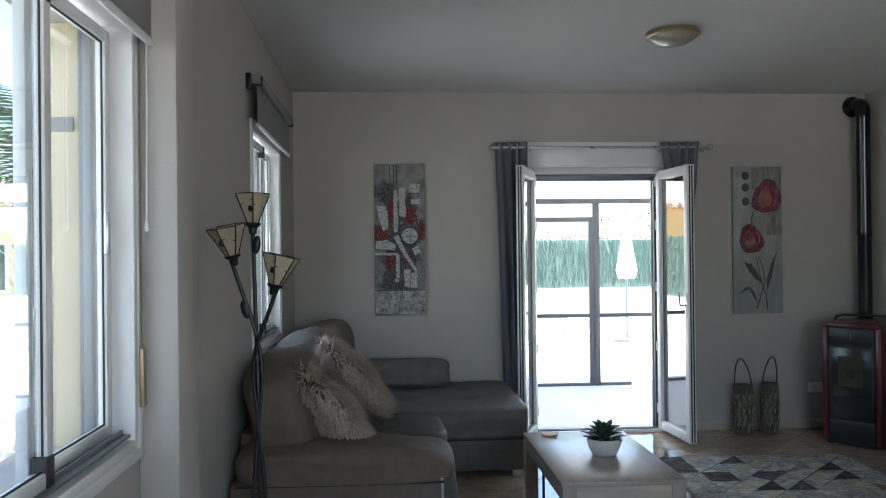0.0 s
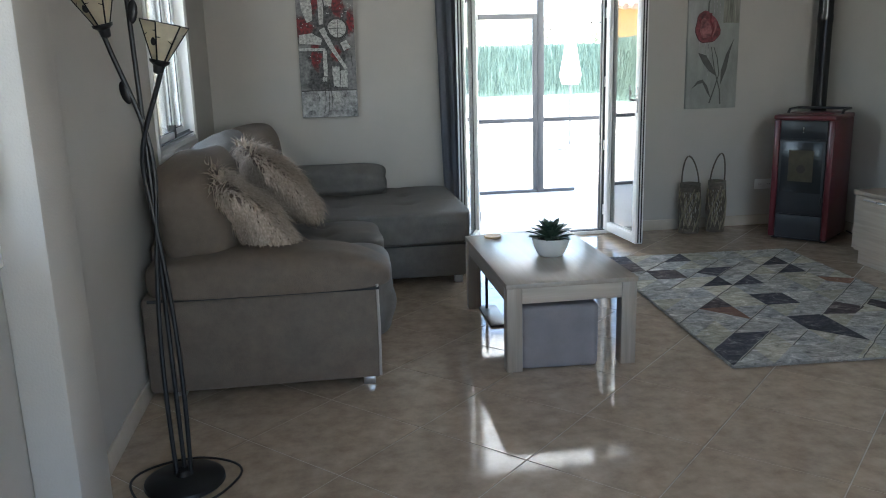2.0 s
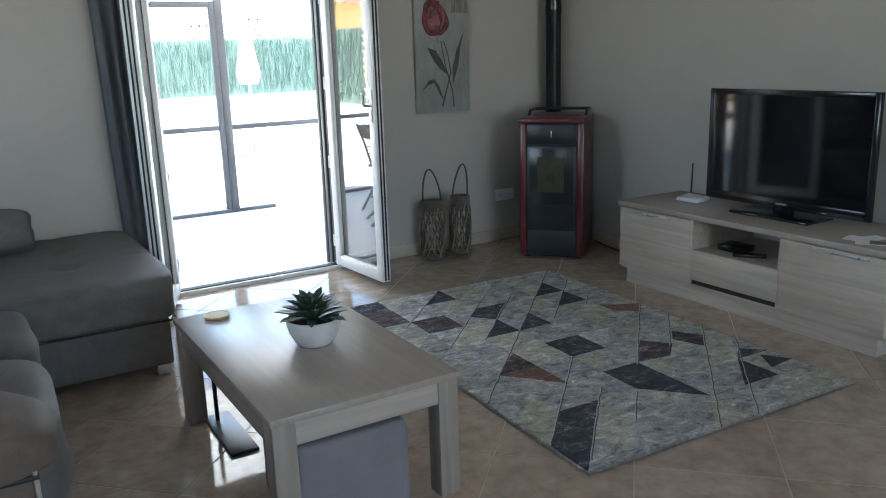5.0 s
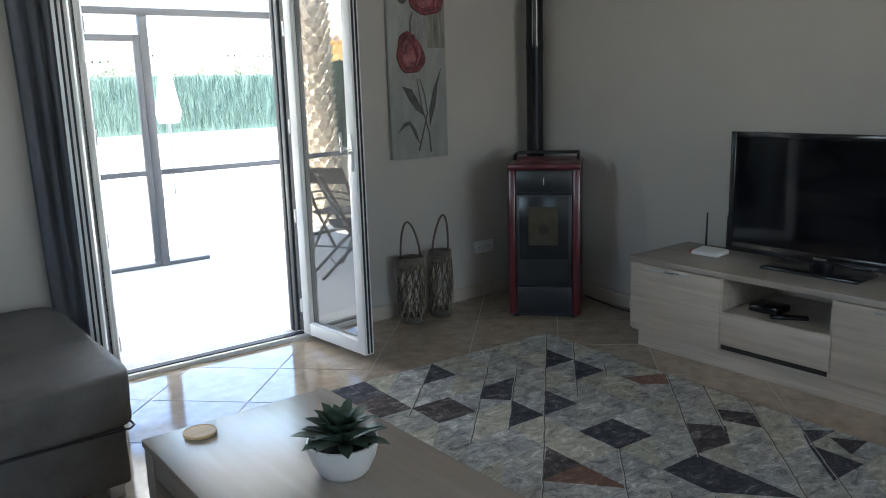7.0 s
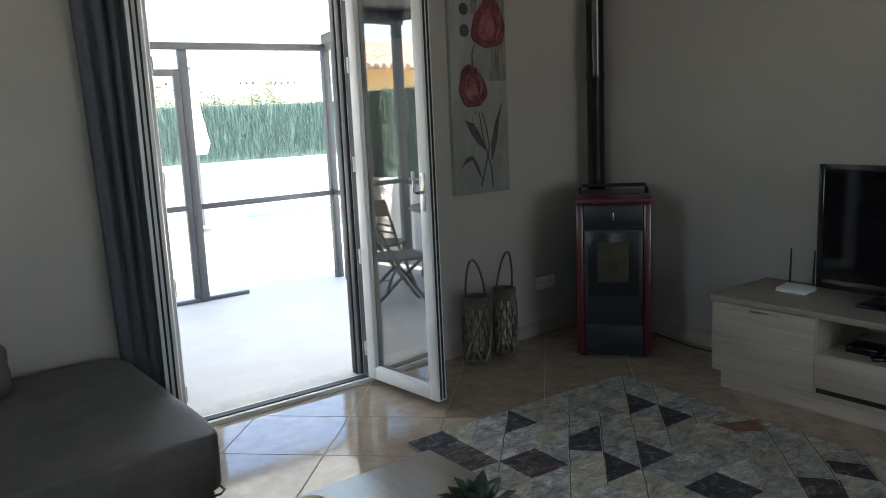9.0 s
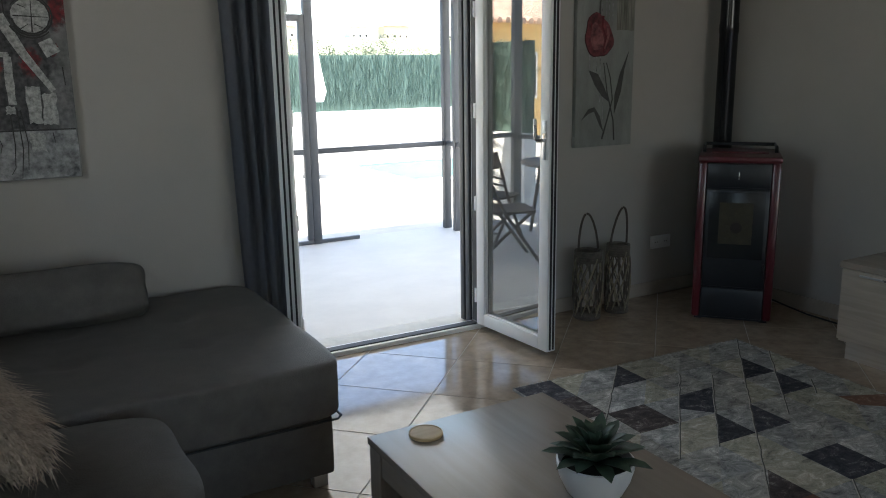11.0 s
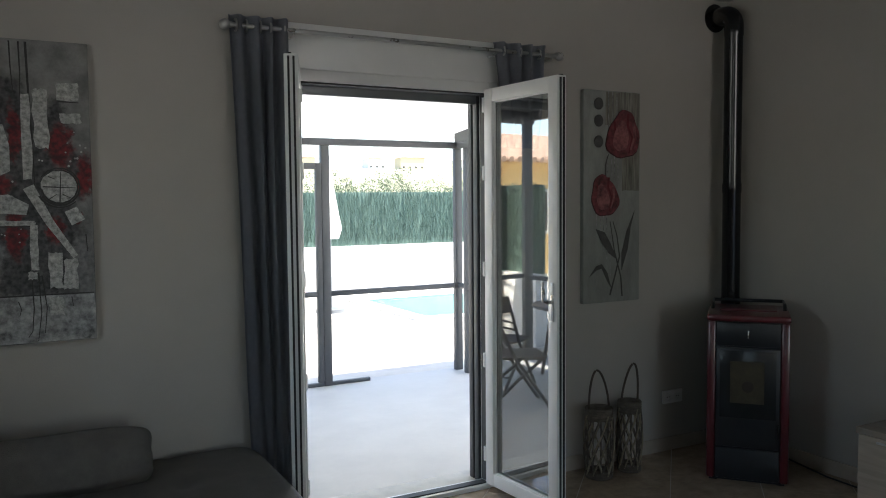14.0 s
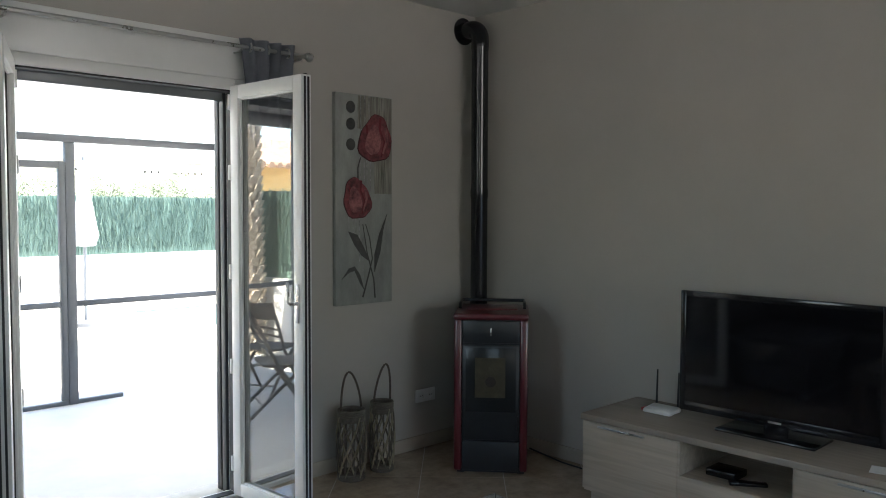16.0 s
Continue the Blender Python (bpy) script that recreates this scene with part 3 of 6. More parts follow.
def fur_pillow(x, y, z, rx, ry, rz, seed, size=1.0):
    p = thing("throw_pillow", x, y, z, "shaggy beige faux-fur cushion leaning on the sofa", "cushion", "shaggy cushions on the sofa")
    m = pose(x, y, z, rx, ry, rz) @ Matrix.Scale(size, 4)
    bm = bmesh.new()
    cushion(bm, -0.25, 0.25, -0.25, 0.25, -0.085, 0.085, 12, 2.4, wob=0.01, seed=seed)
    for v in bm.verts:                     # drawn-out corners
        k = abs(v.co.x * v.co.y) / 0.055
        v.co.z *= 1 - 0.45 * min(1, k * 1.6)
        v.co.x *= 1 + 0.10 * k
        v.co.y *= 1 + 0.10 * k
    bm.normal_update()
    faces = [(f.calc_center_median().copy(), f.normal.copy(), f.calc_area()) for f in bm.faces]
    fall = (m.to_3x3().inverted() @ Vector((0.25, 0, -1))).normalized()
    bmesh.ops.transform(bm, matrix=m, verts=bm.verts)
    body = part("pillow_body", bm, M["furshade"], p, smooth=70)
    rnd = random.Random(int(seed * 10))
    vs, fs = [], []
    total = sum(a for _, _, a in faces)
    for c, nrm, a in faces:
        for _ in range(max(1, int(6500 * a / total + rnd.random()))):
            side = Vector((rnd.uniform(-1, 1), rnd.uniform(-1, 1), rnd.uniform(-1, 1)))
            o = c + side.cross(nrm) * 0.022
            down = fall - nrm * fall.dot(nrm)
            curl = Vector((rnd.uniform(-1, 1), rnd.uniform(-1, 1), rnd.uniform(-1, 1))) * 0.33
            d = (nrm * rnd.uniform(0.30, 0.65) + down * 0.8 + curl).normalized()
            ln = rnd.uniform(0.045, 0.085)
            w = d.cross(nrm + curl).normalized() * rnd.uniform(0.0022, 0.0052)
            mid = o + d * ln * 0.5 + nrm * 0.004
            tip = o + d * ln + down * 0.022 - nrm * 0.006 + curl * 0.012
            k = len(vs)
            vs += [o - w, o + w, mid + w, mid - w, tip]
            fs += [(k, k + 1, k + 2, k + 3), (k + 3, k + 2, k + 4)]
    me = bpy.data.meshes.new("fur")
    me.from_pydata([m @ v - Vector((x, y, z)) for v in vs], [], fs)
    me.materials.append(M["fur"])
    ob = new("fur", me)
    ob.parent = p
    tagged(ob, "long shaggy fibres", kind="stuff")
    return p


fur_pillow(-0.20, 4.02, 0.70, 0, 48, 24, 1.0, 1.04)
fur_pillow(-0.11, 4.78, 0.75, 0, 46, 16, 2.0)

# ---- floor lamp ----
lamp = thing("floor_lamp", -0.36, 2.98, 0, "black floor lamp with three leaded-glass shades", "floor lamp")
bm = lathe(bmesh.new(), [(0, 0), (0.125, 0), (0.13, 0.006), (0.128, 0.018), (0.11, 0.026), (0.03, 0.034), (0.02, 0.05), (0, 0.05)], -0.36, 2.98, 40)
part("base", bm, M["black"], lamp)
LX, LY = -0.36, 2.98
TIPS = [(-0.450, 2.98, 1.458, 1), (-0.385, 3.02, 1.572, 2), (-0.298, 2.95, 1.352, 3)]


def shade_at(tip, lean):
    n, r0, r1, h = 6, 0.020, 0.068, 0.112
    m = pose(*tip, *lean)
    bm = bmesh.new()
    lathe(bm, [(0.010, -0.032), (0.014, -0.028), (0.017, -0.008), (0.028, 0.0), (0.03, 0.008), (0, 0.008)], 0, 0, 16)
    bmesh.ops.transform(bm, matrix=m, verts=bm.verts)
    cup = part("lamp_holder", bm, M["black"], lamp)
    ring = lambda r, z: [Vector((r * math.cos(2 * math.pi * k / n), r * math.sin(2 * math.pi * k / n), z)) for k in range(n)]
    lo, hi = ring(r0, 0.004), ring(r1, h)
    bm = bmesh.new()
    vlo, vhi = [bm.verts.new(v) for v in lo], [bm.verts.new(v) for v in hi]
    for k in range(n):
        bm.faces.new((vlo[k], vlo[(k + 1) % n], vhi[(k + 1) % n], vhi[k]))
    bmesh.ops.solidify(bm, geom=bm.faces[:], thickness=0.002)
    bmesh.ops.transform(bm, matrix=m, verts=bm.verts)
    sh = part("shade", bm, M["shade"], lamp, "cream glass panels", smooth=0)
    for k in range(n):
        bm = bmesh.new()
        tube(bm, [lo[k], hi[k], hi[(k + 1) % n]], 0.0026, 6)
        bmesh.ops.transform(bm, matrix=m, verts=bm.verts)
        part("lead_line", bm, M["black"], sh)
        bm = bmesh.new()
        a = lo[k].lerp(hi[k], 0.62)
        b = lo[(k + 1) % n].lerp(hi[(k + 1) % n], 0.78 if k % 2 else 0.5)
        tube(bm, [a, a.lerp(b, 0.5) + Vector((0, 0, 0.008)), b], 0.0018, 5)
        bmesh.ops.transform(bm, matrix=m, verts=bm.verts)
        part("lead_line", bm, M["black"], sh)
    for k in (0, 3):
        bm = bmesh.new()
        c = lo[k].lerp(hi[(k + 1) % n], 0.5)
        bmesh.ops.create_uvsphere(bm, u_segments=10, v_segments=6, radius=0.009, matrix=Matrix.Translation(c) @ Matrix.Diagonal((1, 1, 1.4, 1)))
        bmesh.ops.transform(bm, matrix=m, verts=bm.verts)
        part("motif", bm, M["black"], sh, "dark glass leaf motif")


for (tx, ty, tz, k), lean in zip(TIPS, ((6, -12, 10), (-3, 2, 40), (4, 12, 20))):
    bm = bmesh.new()
    s = (-1, 0, 1)[k - 1]
    base = Vector((LX + s * 0.022, LY + (0.012 if k == 2 else -0.006), 0.03))
    cross = Vector((LX - 0.005 - s * 0.012, LY, 0.98))
    tip = Vector((tx, ty, tz - 0.028))
    pts = []
    for j in range(25):
        f = j / 24
        if f < 0.6:
            g = f / 0.6
            p = base.lerp(cross, g) + Vector((s * 0.020 * math.sin(math.pi * g), 0, 0))
        else:
            g = (f - 0.6) / 0.4
            p = cross.lerp(tip, g) + Vector((s * -0.010 * math.sin(math.pi * g) - s * 0.03 * math.sin(math.pi * g) * (1 - g), 0, 0))
        pts.append(p)
    tube(bm, pts, 0.0075, 10)
    part("stem", bm, M["black"], lamp, "slender black stem")
    shade_at((tx, ty, tz), lean)
for x, y, z, r in ((-0.408, 2.978, 1.27, -14), (-0.372, 3.012, 1.50, 8)):
    bm = bmesh.new()
    bmesh.ops.create_uvsphere(bm, u_segments=12, v_segments=8, radius=0.028, matrix=pose(x, y, z, 0, r, 0) @ Matrix.Diagonal((0.55, 0.25, 1.25, 1)))
    part("leaf_ornament", bm, M["black"], lamp, "black metal leaf")
cable = thing("lamp_cable", -0.45, 2.9, 0, "black lamp cable lying on the floor round the base", "cable")
bm = bmesh.new()
pts = [(-0.36 + 0.175 * math.cos(a) * (1 + 0.08 * math.sin(3 * a)), 2.98 + 0.165 * math.sin(a), 0.005) for a in [radians(-60 + 8 * k) for k in range(36)]]
tube(bm, pts + [(-0.55, 2.75, 0.005), (-0.6, 2.6, 0.005)], 0.004, 8)
part("cord", bm, M["gasket"], cable)

# ---- coffee table and what is on and under it ----
TX0, TX1, TY0, TY1, TZ = 0.888, 1.48, 3.69, 4.73, 0.402
table = thing("coffee_table", (TX0 + TX1) / 2, (TY0 + TY1) / 2, 0, "grey oak veneer coffee table with square legs", "table")
part("tabletop", boxes((TX0, TX1, TY0, TY1, TZ - 0.022, TZ), bev=0.003), M["oak"], table)
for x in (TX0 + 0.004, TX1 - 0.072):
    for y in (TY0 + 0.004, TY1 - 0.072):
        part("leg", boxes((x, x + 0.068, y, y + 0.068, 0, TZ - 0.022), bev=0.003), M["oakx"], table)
for r in ((TX0 + 0.072, TX1 - 0.072, TY0 + 0.008, TY0 + 0.026), (TX0 + 0.072, TX1 - 0.072, TY1 - 0.026, TY1 - 0.008)):
    part("apron", boxes((*r, TZ - 0.092, TZ - 0.022), bev=0.002), M["oakf"], table)
for x in (TX0 + 0.008, TX1 - 0.026):
    part("apron", boxes((x, x + 0.018, TY0 + 0.072, TY1 - 0.072, TZ - 0.092, TZ - 0.022), bev=0.002), M["oak"], table)

pouf = thing("pouf", 1.14, 3.88, 0, "lilac-grey cloth cube pouf tucked under the coffee table", "pouf", turn=-3)
bm = bmesh.new()
cushion(bm, -0.175, 0.175, -0.175, 0.175, 0.0, 0.29, 16, 20, wob=0.0012, seed=3)
body = part("body", bm, M["pouf"], pouf, smooth=60, world=False)
for x in (-1, 1):
    for y in (-1, 1):
        bm = bmesh.new()
        tube(bm, [(x * 0.168, y * 0.168, 0.02), (x * 0.168, y * 0.168, 0.27)], 0.003, 6)
        part("seam", bm, M["pouf"], pouf, world=False)

PX, PY = 1.222, 4.18
plant = thing("potted_succulent", PX, PY, TZ, "green succulent in a white bowl on the coffee table", "plant")
bm = lathe(bmesh.new(), [(0, 0), (0.055, 0), (0.066, 0.012), (0.082, 0.045), (0.090, 0.075), (0.091, 0.088), (0.086, 0.09), (0.084, 0.08), (0.076, 0.06), (0, 0.06)], PX, PY, 44, TZ)
part("bowl", bm, M["pot"], plant, "matt white ceramic bowl", smooth=50)
bm = lathe(bmesh.new(), [(0, 0.078), (0.05, 0.077), (0.082, 0.07)], PX, PY, 24, TZ)
part("soil", bm, M["soil"], plant)
rnd = random.Random(4)
k = 0
for ring, (count, ln, up, wd) in enumerate(((12, 0.120, 10, 0.030), (12, 0.112, 26, 0.030), (10, 0.098, 44, 0.026), (8, 0.078, 62, 0.019), (5, 0.055, 80, 0.013))):
    for i in range(count):
        az = 360 * (i + 0.5 * (ring % 2)) / count + rnd.uniform(-7, 7)
        el = up + rnd.uniform(-6, 6)
        l = ln * rnd.uniform(0.9, 1.1)
        bm = bmesh.new()
        rows = []
        for j, (u, w) in enumerate(((0, 0.45), (0.3, 0.8), (0.6, 1.0), (0.82, 0.75), (1.0, 0.03))):
            z = 0.012 * math.sin(u * 2.6)
            rows.append([bm.verts.new((u * l, -w * wd * 0.62, z + 0.006 * w)), bm.verts.new((u * l, 0, z - 0.005 * w)), bm.verts.new((u * l, w * wd * 0.62, z + 0.006 * w)), bm.verts.new((u * l, 0, z + 0.004 * w))])
        for a, b in zip(rows, rows[1:]):
            for q in range(4):
                bm.faces.new((a[q], a[(q + 1) % 4], b[(q + 1) % 4], b[q]))
        bm.faces.new(rows[-1]); bm.faces.new(rows[0])
        bmesh.ops.transform(bm, matrix=pose(PX, PY, TZ + 0.078 + ring * 0.006, 0, 0, az) @ pose(0.006, 0, 0, 0, -el, 0), verts=bm.verts)
        part("leaf", bm, M["leaf"], plant, smooth=50)

coaster = thing("coaster", 1.03, 4.655, TZ, "round pale bamboo coaster on the coffee table", "coaster")
bm = lathe(bmesh.new(), [(0, 0.0005), (0.045, 0.0005), (0.047, 0.003), (0.047, 0.009), (0.044, 0.010), (0.042, 0.0085), (0, 0.0085)], 1.03, 4.655, 40, TZ)
part("disc", bm, M["bamboo"], coaster)

stand = thing("floor_stand", 0.985, 4.5, 0, "dark metal stand with a flat base under the coffee table", "stand")
part("base_plate", boxes((0.945, 1.045, 4.32, 4.68, 0.0, 0.012), bev=0.004), M["iron"], stand)
bm = bmesh.new()
tube(bm, [(0.985, 4.62, 0.011), (0.985, 4.62, 0.24)], 0.008, 12)
part("post", bm, M["black"], stand)

# ---- pellet stove ----
SX, SY, SA = 3.52, 5.755, 0.0
stove = thing("pellet_stove", 3.52, 5.755, 0, "burgundy and black pellet stove standing in the corner", "stove", turn=-49.2)
W2, DP, SH = 0.207, 0.46, 0.915      # half width, depth, height; the front is y = 0, the back is y = DP
for s in (-1, 1):
    xa, xb = sorted((s * W2, s * (W2 - 0.045)))
    part("side_panel", boxes((xa, xb, -0.012, DP, 0.02, 0.88), bev=0.014), M["red"], stove, "burgundy enamelled side", world=False)
part("top_panel", boxes((-W2 - 0.004, W2 + 0.004, -0.02, DP, 0.875, 0.912), bev=0.014), M["red"], stove, "burgundy enamelled top", world=False)
part("body", boxes((-W2 + 0.045, W2 - 0.045, 0.006, DP - 0.01, 0.012, 0.875)), M["iron"], stove, world=False)
part("upper_panel", boxes((-W2 + 0.048, W2 - 0.048, -0.008, 0.006, 0.745, 0.870), bev=0.004), M["iron"], stove, world=False)
fd = part("fire_door", boxes((-W2 + 0.048, W2 - 0.048, -0.012, 0.006, 0.20, 0.735), bev=0.005), M["iron"], stove, "black steel fire door", world=False)
part("viewing_glass", boxes((-0.14, 0.14, -0.015, -0.012, 0.36, 0.72), bev=0.001), M["stoveglass"], fd, "black glass with a pale clay hearth behind", world=False)
part("hearth_plate", boxes((-0.088, 0.082, -0.017, -0.015, 0.44, 0.665), bev=0.0008), M["fire"], fd, "pale vermiculite plate", world=False)
bm = lathe(bmesh.new(), [(0, 0), (0.03, 0), (0.03, 0.001), (0, 0.001)], 0, 0, 20)
bmesh.ops.transform(bm, matrix=pose(0.0, -0.0175, 0.53, 90, 0, 0), verts=bm.verts)
part("burner_opening", bm, M["soil"], fd, world=False)
part("ash_panel", boxes((-W2 + 0.048, W2 - 0.048, -0.010, 0.006, 0.025, 0.190), bev=0.005), M["iron"], stove, world=False)
part("door_handle", boxes((-0.003, 0.003, -0.016, -0.008, 0.79, 0.83), bev=0.001), M["chrome"], stove, "small bright pull handle", world=False)
part("latch", boxes((W2 - 0.06, W2 - 0.05, -0.03, -0.012, 0.26, 0.34), bev=0.003), M["black"], stove, world=False)
part("hopper_lid", boxes((-W2 + 0.06, W2 - 0.06, 0.16, DP - 0.06, 0.912, 0.919), bev=0.003), M["red"], stove, "burgundy hopper lid", world=False)
bm = bmesh.new()
tube(bm, [(-W2 + 0.02, 0.22, 0.914), (-W2 + 0.02, 0.25, 0.938), (-W2 + 0.02, DP - 0.03, 0.94), (W2 - 0.02, DP - 0.03, 0.94), (W2 - 0.02, 0.25, 0.938), (W2 - 0.02, 0.22, 0.914)], 0.010, 10)
part("top_rail", bm, M["iron"], stove, "low black rail round the top", world=False)
for s in (-1, 1):
    part("foot", boxes((s * 0.17 - 0.02, s * 0.17 + 0.02, 0.03, 0.07, 0, 0.02)), M["gasket"], stove, world=False)
    part("foot", boxes((s * 0.17 - 0.02, s * 0.17 + 0.02, 0.36, 0.40, 0, 0.02)), M["gasket"], stove, world=False)

PPX, PPY = 3.94, 6.25
flue = thing("flue_pipe", PPX, PPY, 0.15, "glossy black enamelled flue pipe rising behind the stove to the wall", "flue pipe")
for z0, z1 in ((0.12, 0.93), (0.91, 1.62), (1.60, 2.55)):
    bm = bmesh.new()
    lathe(bm, [(0, z0), (0.053, z0), (0.053, z1 - 0.06), (0.056, z1 - 0.05), (0.056, z1), (0.05, z1)], PPX, PPY, 32)
    part("pipe_section", bm, M["pipe"], flue)
bm = bmesh.new()
tube(bm, [(PPX, PPY, 0.22), (PPX - 0.17, PPY - 0.16, 0.22)], 0.045, 20)
part("stub", bm, M["pipe"], flue)
bm = bmesh.new()
pts = [(PPX, PPY, 2.53)] + [(PPX, PPY + 0.07 - 0.07 * math.cos(a), 2.56 + 0.07 * math.sin(a)) for a in [radians(15 * k) for k in range(7)]] + [(PPX, 6.395, 2.63)]
tube(bm, pts, 0.056, 28)
part("elbow", bm, M["pipe"], flue)
bm = bmesh.new()
lathe(bm, [(0.056, 0), (0.085, 0), (0.085, 0.008), (0.056, 0.012)], 0, 0, 32)
bmesh.ops.transform(bm, matrix=pose(PPX, 6.399, 2.63, 90, 0, 0), verts=bm.verts)
part("wall_rosette", bm, M["pipe"], flue)

# ---- lanterns ----
def lantern(x, y, h, r, tilt, label):
    ln = thing("lantern", x, y, 0, label, "lantern", "woven lanterns by the wall")
    for z in (0.010, 0.022, 0.034, h - 0.052, h - 0.039, h - 0.026, h - 0.013, h):
        bm = bmesh.new()
        tube(bm, [(x + r * math.cos(a), y + r * math.sin(a), z) for a in [2 * math.pi * k / 28 for k in range(29)]], 0.008, 7, False)
        part("ring", bm, M["wick"], ln)
    n = 11
    for d in (1, -1):
        for k in range(n):
            bm = bmesh.new()
            a0 = 2 * math.pi * (k + 0.25 * d) / n
            pts = []
            for j in range(17):
                f = j / 16
                a = a0 + d * f * 1.75
                rr = r + 0.003 * d + 0.010 * math.sin(math.pi * f)
                pts.append((x + rr * math.cos(a), y + rr * math.sin(a), 0.02 + f * (h - 0.05)))
            tube(bm, pts, 0.0036 + 0.0008 * ((k * 7) % 3), 6)
            part("cane", bm, M["wick"] if (k * 5 + (d > 0)) % 7 < 3 else M["wickpale"], ln)
    for k in range(9):
        bm = bmesh.new()
        a = 2 * math.pi * k / 9
        tube(bm, [(x + (r - 0.006) * math.cos(a), y + (r - 0.006) * math.sin(a), z) for z in (0.015, h * 0.5, h - 0.02)], 0.004, 6)
        part("upright", bm, M["wick"], ln)
    bm = lathe(bmesh.new(), [(0, 0.004), (r - 0.004, 0.004), (r - 0.004, 0.014), (0, 0.014)], x, y, 28)
    part("bottom", bm, M["wick"], ln)
    bm = bmesh.new()
    pts = []
    for j in range(17):
        a = math.pi * j / 16
        pts.append((x - r * math.cos(a) * (1 - 0.25 * math.sin(a)) + tilt * math.sin(a) * 0.4, y - 0.01 * math.sin(a), h + 0.215 * math.sin(a) ** 0.8))
    tube(bm, pts, 0.006, 8)
    part("handle", bm, M["rope"], ln, "bent rope handle")
    return ln


lantern(2.91, 6.235, 0.385, 0.070, -0.06, "tall lantern of woven grey willow with rope handle")
lantern(3.128, 6.235, 0.395, 0.060, 0.05, "slimmer lantern of woven grey willow with rope handle")

# ---- wall socket ----
sock = thing("wall_socket", 3.61, YN - 0.001, 0.33, "white double wall socket above the skirting", "socket")
part("plate", boxes((3.53, 3.69, YN - 0.012, YN, 0.29, 0.37), bev=0.004), M["plastic"], sock)
for x in (3.572, 3.648):
    bm = lathe(bmesh.new(), [(0.024, 0), (0.024, 0.006), (0.020, 0.006), (0.018, -0.002), (0, -0.002)], 0, 0, 24)
    bmesh.ops.transform(bm, matrix=pose(x, YN - 0.010, 0.33, 90, 0, 0), verts=bm.verts)
    part("outlet", bm, M["plastic"], sock)
    bm = bmesh.new()
    for dx in (-0.008, 0.008):
        tube(bm, [(x + dx, YN - 0.014, 0.33), (x + dx, YN - 0.010, 0.33)], 0.003, 8)
    part("pin_hole", bm, M["gasket"], sock)

# ---- television and its unit ----
UX0, UX1, UY0, UY1, UZ = 3.50, 4.0, 3.54, 5.11, 0.478
unit = thing("tv_unit", (UX0 + UX1) / 2, (UY0 + UY1) / 2, 0, "pale oak low television unit with open niche and drawers", "tv unit")
part("top", boxes((UX0 - 0.012, UX1, UY0 - 0.012, UY1 + 0.006, UZ - 0.030, UZ), bev=0.003), M["oak"], unit)
part("plinth", boxes((UX0 + 0.03, UX1, UY0 + 0.04, UY1 - 0.035, 0, 0.085)), M["oakside"], unit)
y1, y2 = 4.06, 4.585
CARC = ((UX0 + 0.02, UX1, UY0, UY1, 0.085, 0.103), (UX0 + 0.02, UX1, UY1 - 0.018, UY1, 0.103, UZ - 0.030), (UX0 + 0.02, UX1, UY0, UY0 + 0.018, 0.103, UZ - 0.030), (UX0 + 0.004, UX1, y1 - 0.009, y1 + 0.009, 0.103, UZ - 0.03), (UX0 + 0.004, UX1, y2 - 0.009, y2 + 0.009, 0.103, UZ - 0.03), (UX0 + 0.006, UX1, y1 + 0.009, y2 - 0.009, 0.270, 0.288), (UX1 - 0.012, UX1, y1 + 0.009, y2 - 0.009, 0.288, UZ - 0.03))
for r in CARC:
    part("carcass_board", boxes(r), M["oakside"], unit)
for ya, yb in ((UY0 + 0.002, y1 - 0.002), (y2 + 0.002, UY1 - 0.002)):
    d = part("door", boxes((UX0, UX0 + 0.018, ya, yb, 0.100, UZ - 0.036), bev=0.002), M["oakside"], unit)
    yc = yb - 0.22 if ya > 4.3 else ya + 0.22
    part("handle", boxes((UX0 - 0.010, UX0 - 0.001, yc - 0.13, yc + 0.13, UZ - 0.058, UZ - 0.048), bev=0.002), M["chrome"], d, "slim metal grip")
dr = part("drawer", boxes((UX0, UX0 + 0.018, y1 + 0.002, y2 - 0.002, 0.128, 0.286), bev=0.002), M["oakside"], unit)
# shade of the grip gap, put in as a near-black strip
part("gap_shade", boxes((UX0 + 0.006, UX0 + 0.018, y1 + 0.002, y2 - 0.002, 0.104, 0.126)), M["soil"], dr, "dark strip for the shade in the grip gap below the drawer")

TVX, TVY0, TVY1, TVZ0, TVZ1 = 3.785, 3.805, 4.735, 0.520, 1.103
tv = thing("television", TVX, (TVY0 + TVY1) / 2, UZ, "black flat-screen television, switched off, on the oak unit", "television")
part("bezel", boxes((TVX - 0.012, TVX + 0.012, TVY0, TVY0 + 0.028, TVZ0, TVZ1), (TVX - 0.012, TVX + 0.012, TVY1 - 0.028, TVY1, TVZ0, TVZ1), (TVX - 0.012, TVX + 0.012, TVY0 + 0.028, TVY1 - 0.028, TVZ1 - 0.028, TVZ1), (TVX - 0.012, TVX + 0.012, TVY0 + 0.028, TVY1 - 0.028, TVZ0, TVZ0 + 0.045), bev=0.003), M["tv"], tv)
part("screen", boxes((TVX - 0.008, TVX + 0.005, TVY0 + 0.028, TVY1 - 0.028, TVZ0 + 0.045, TVZ1 - 0.028)), M["darkglass"], tv, "dark glossy screen", smooth=0)
part("back_cover", boxes((TVX + 0.012, TVX + 0.05, TVY0 + 0.04, TVY1 - 0.04, TVZ0 + 0.04, TVZ1 - 0.04), bev=0.012), M["tv"], tv)
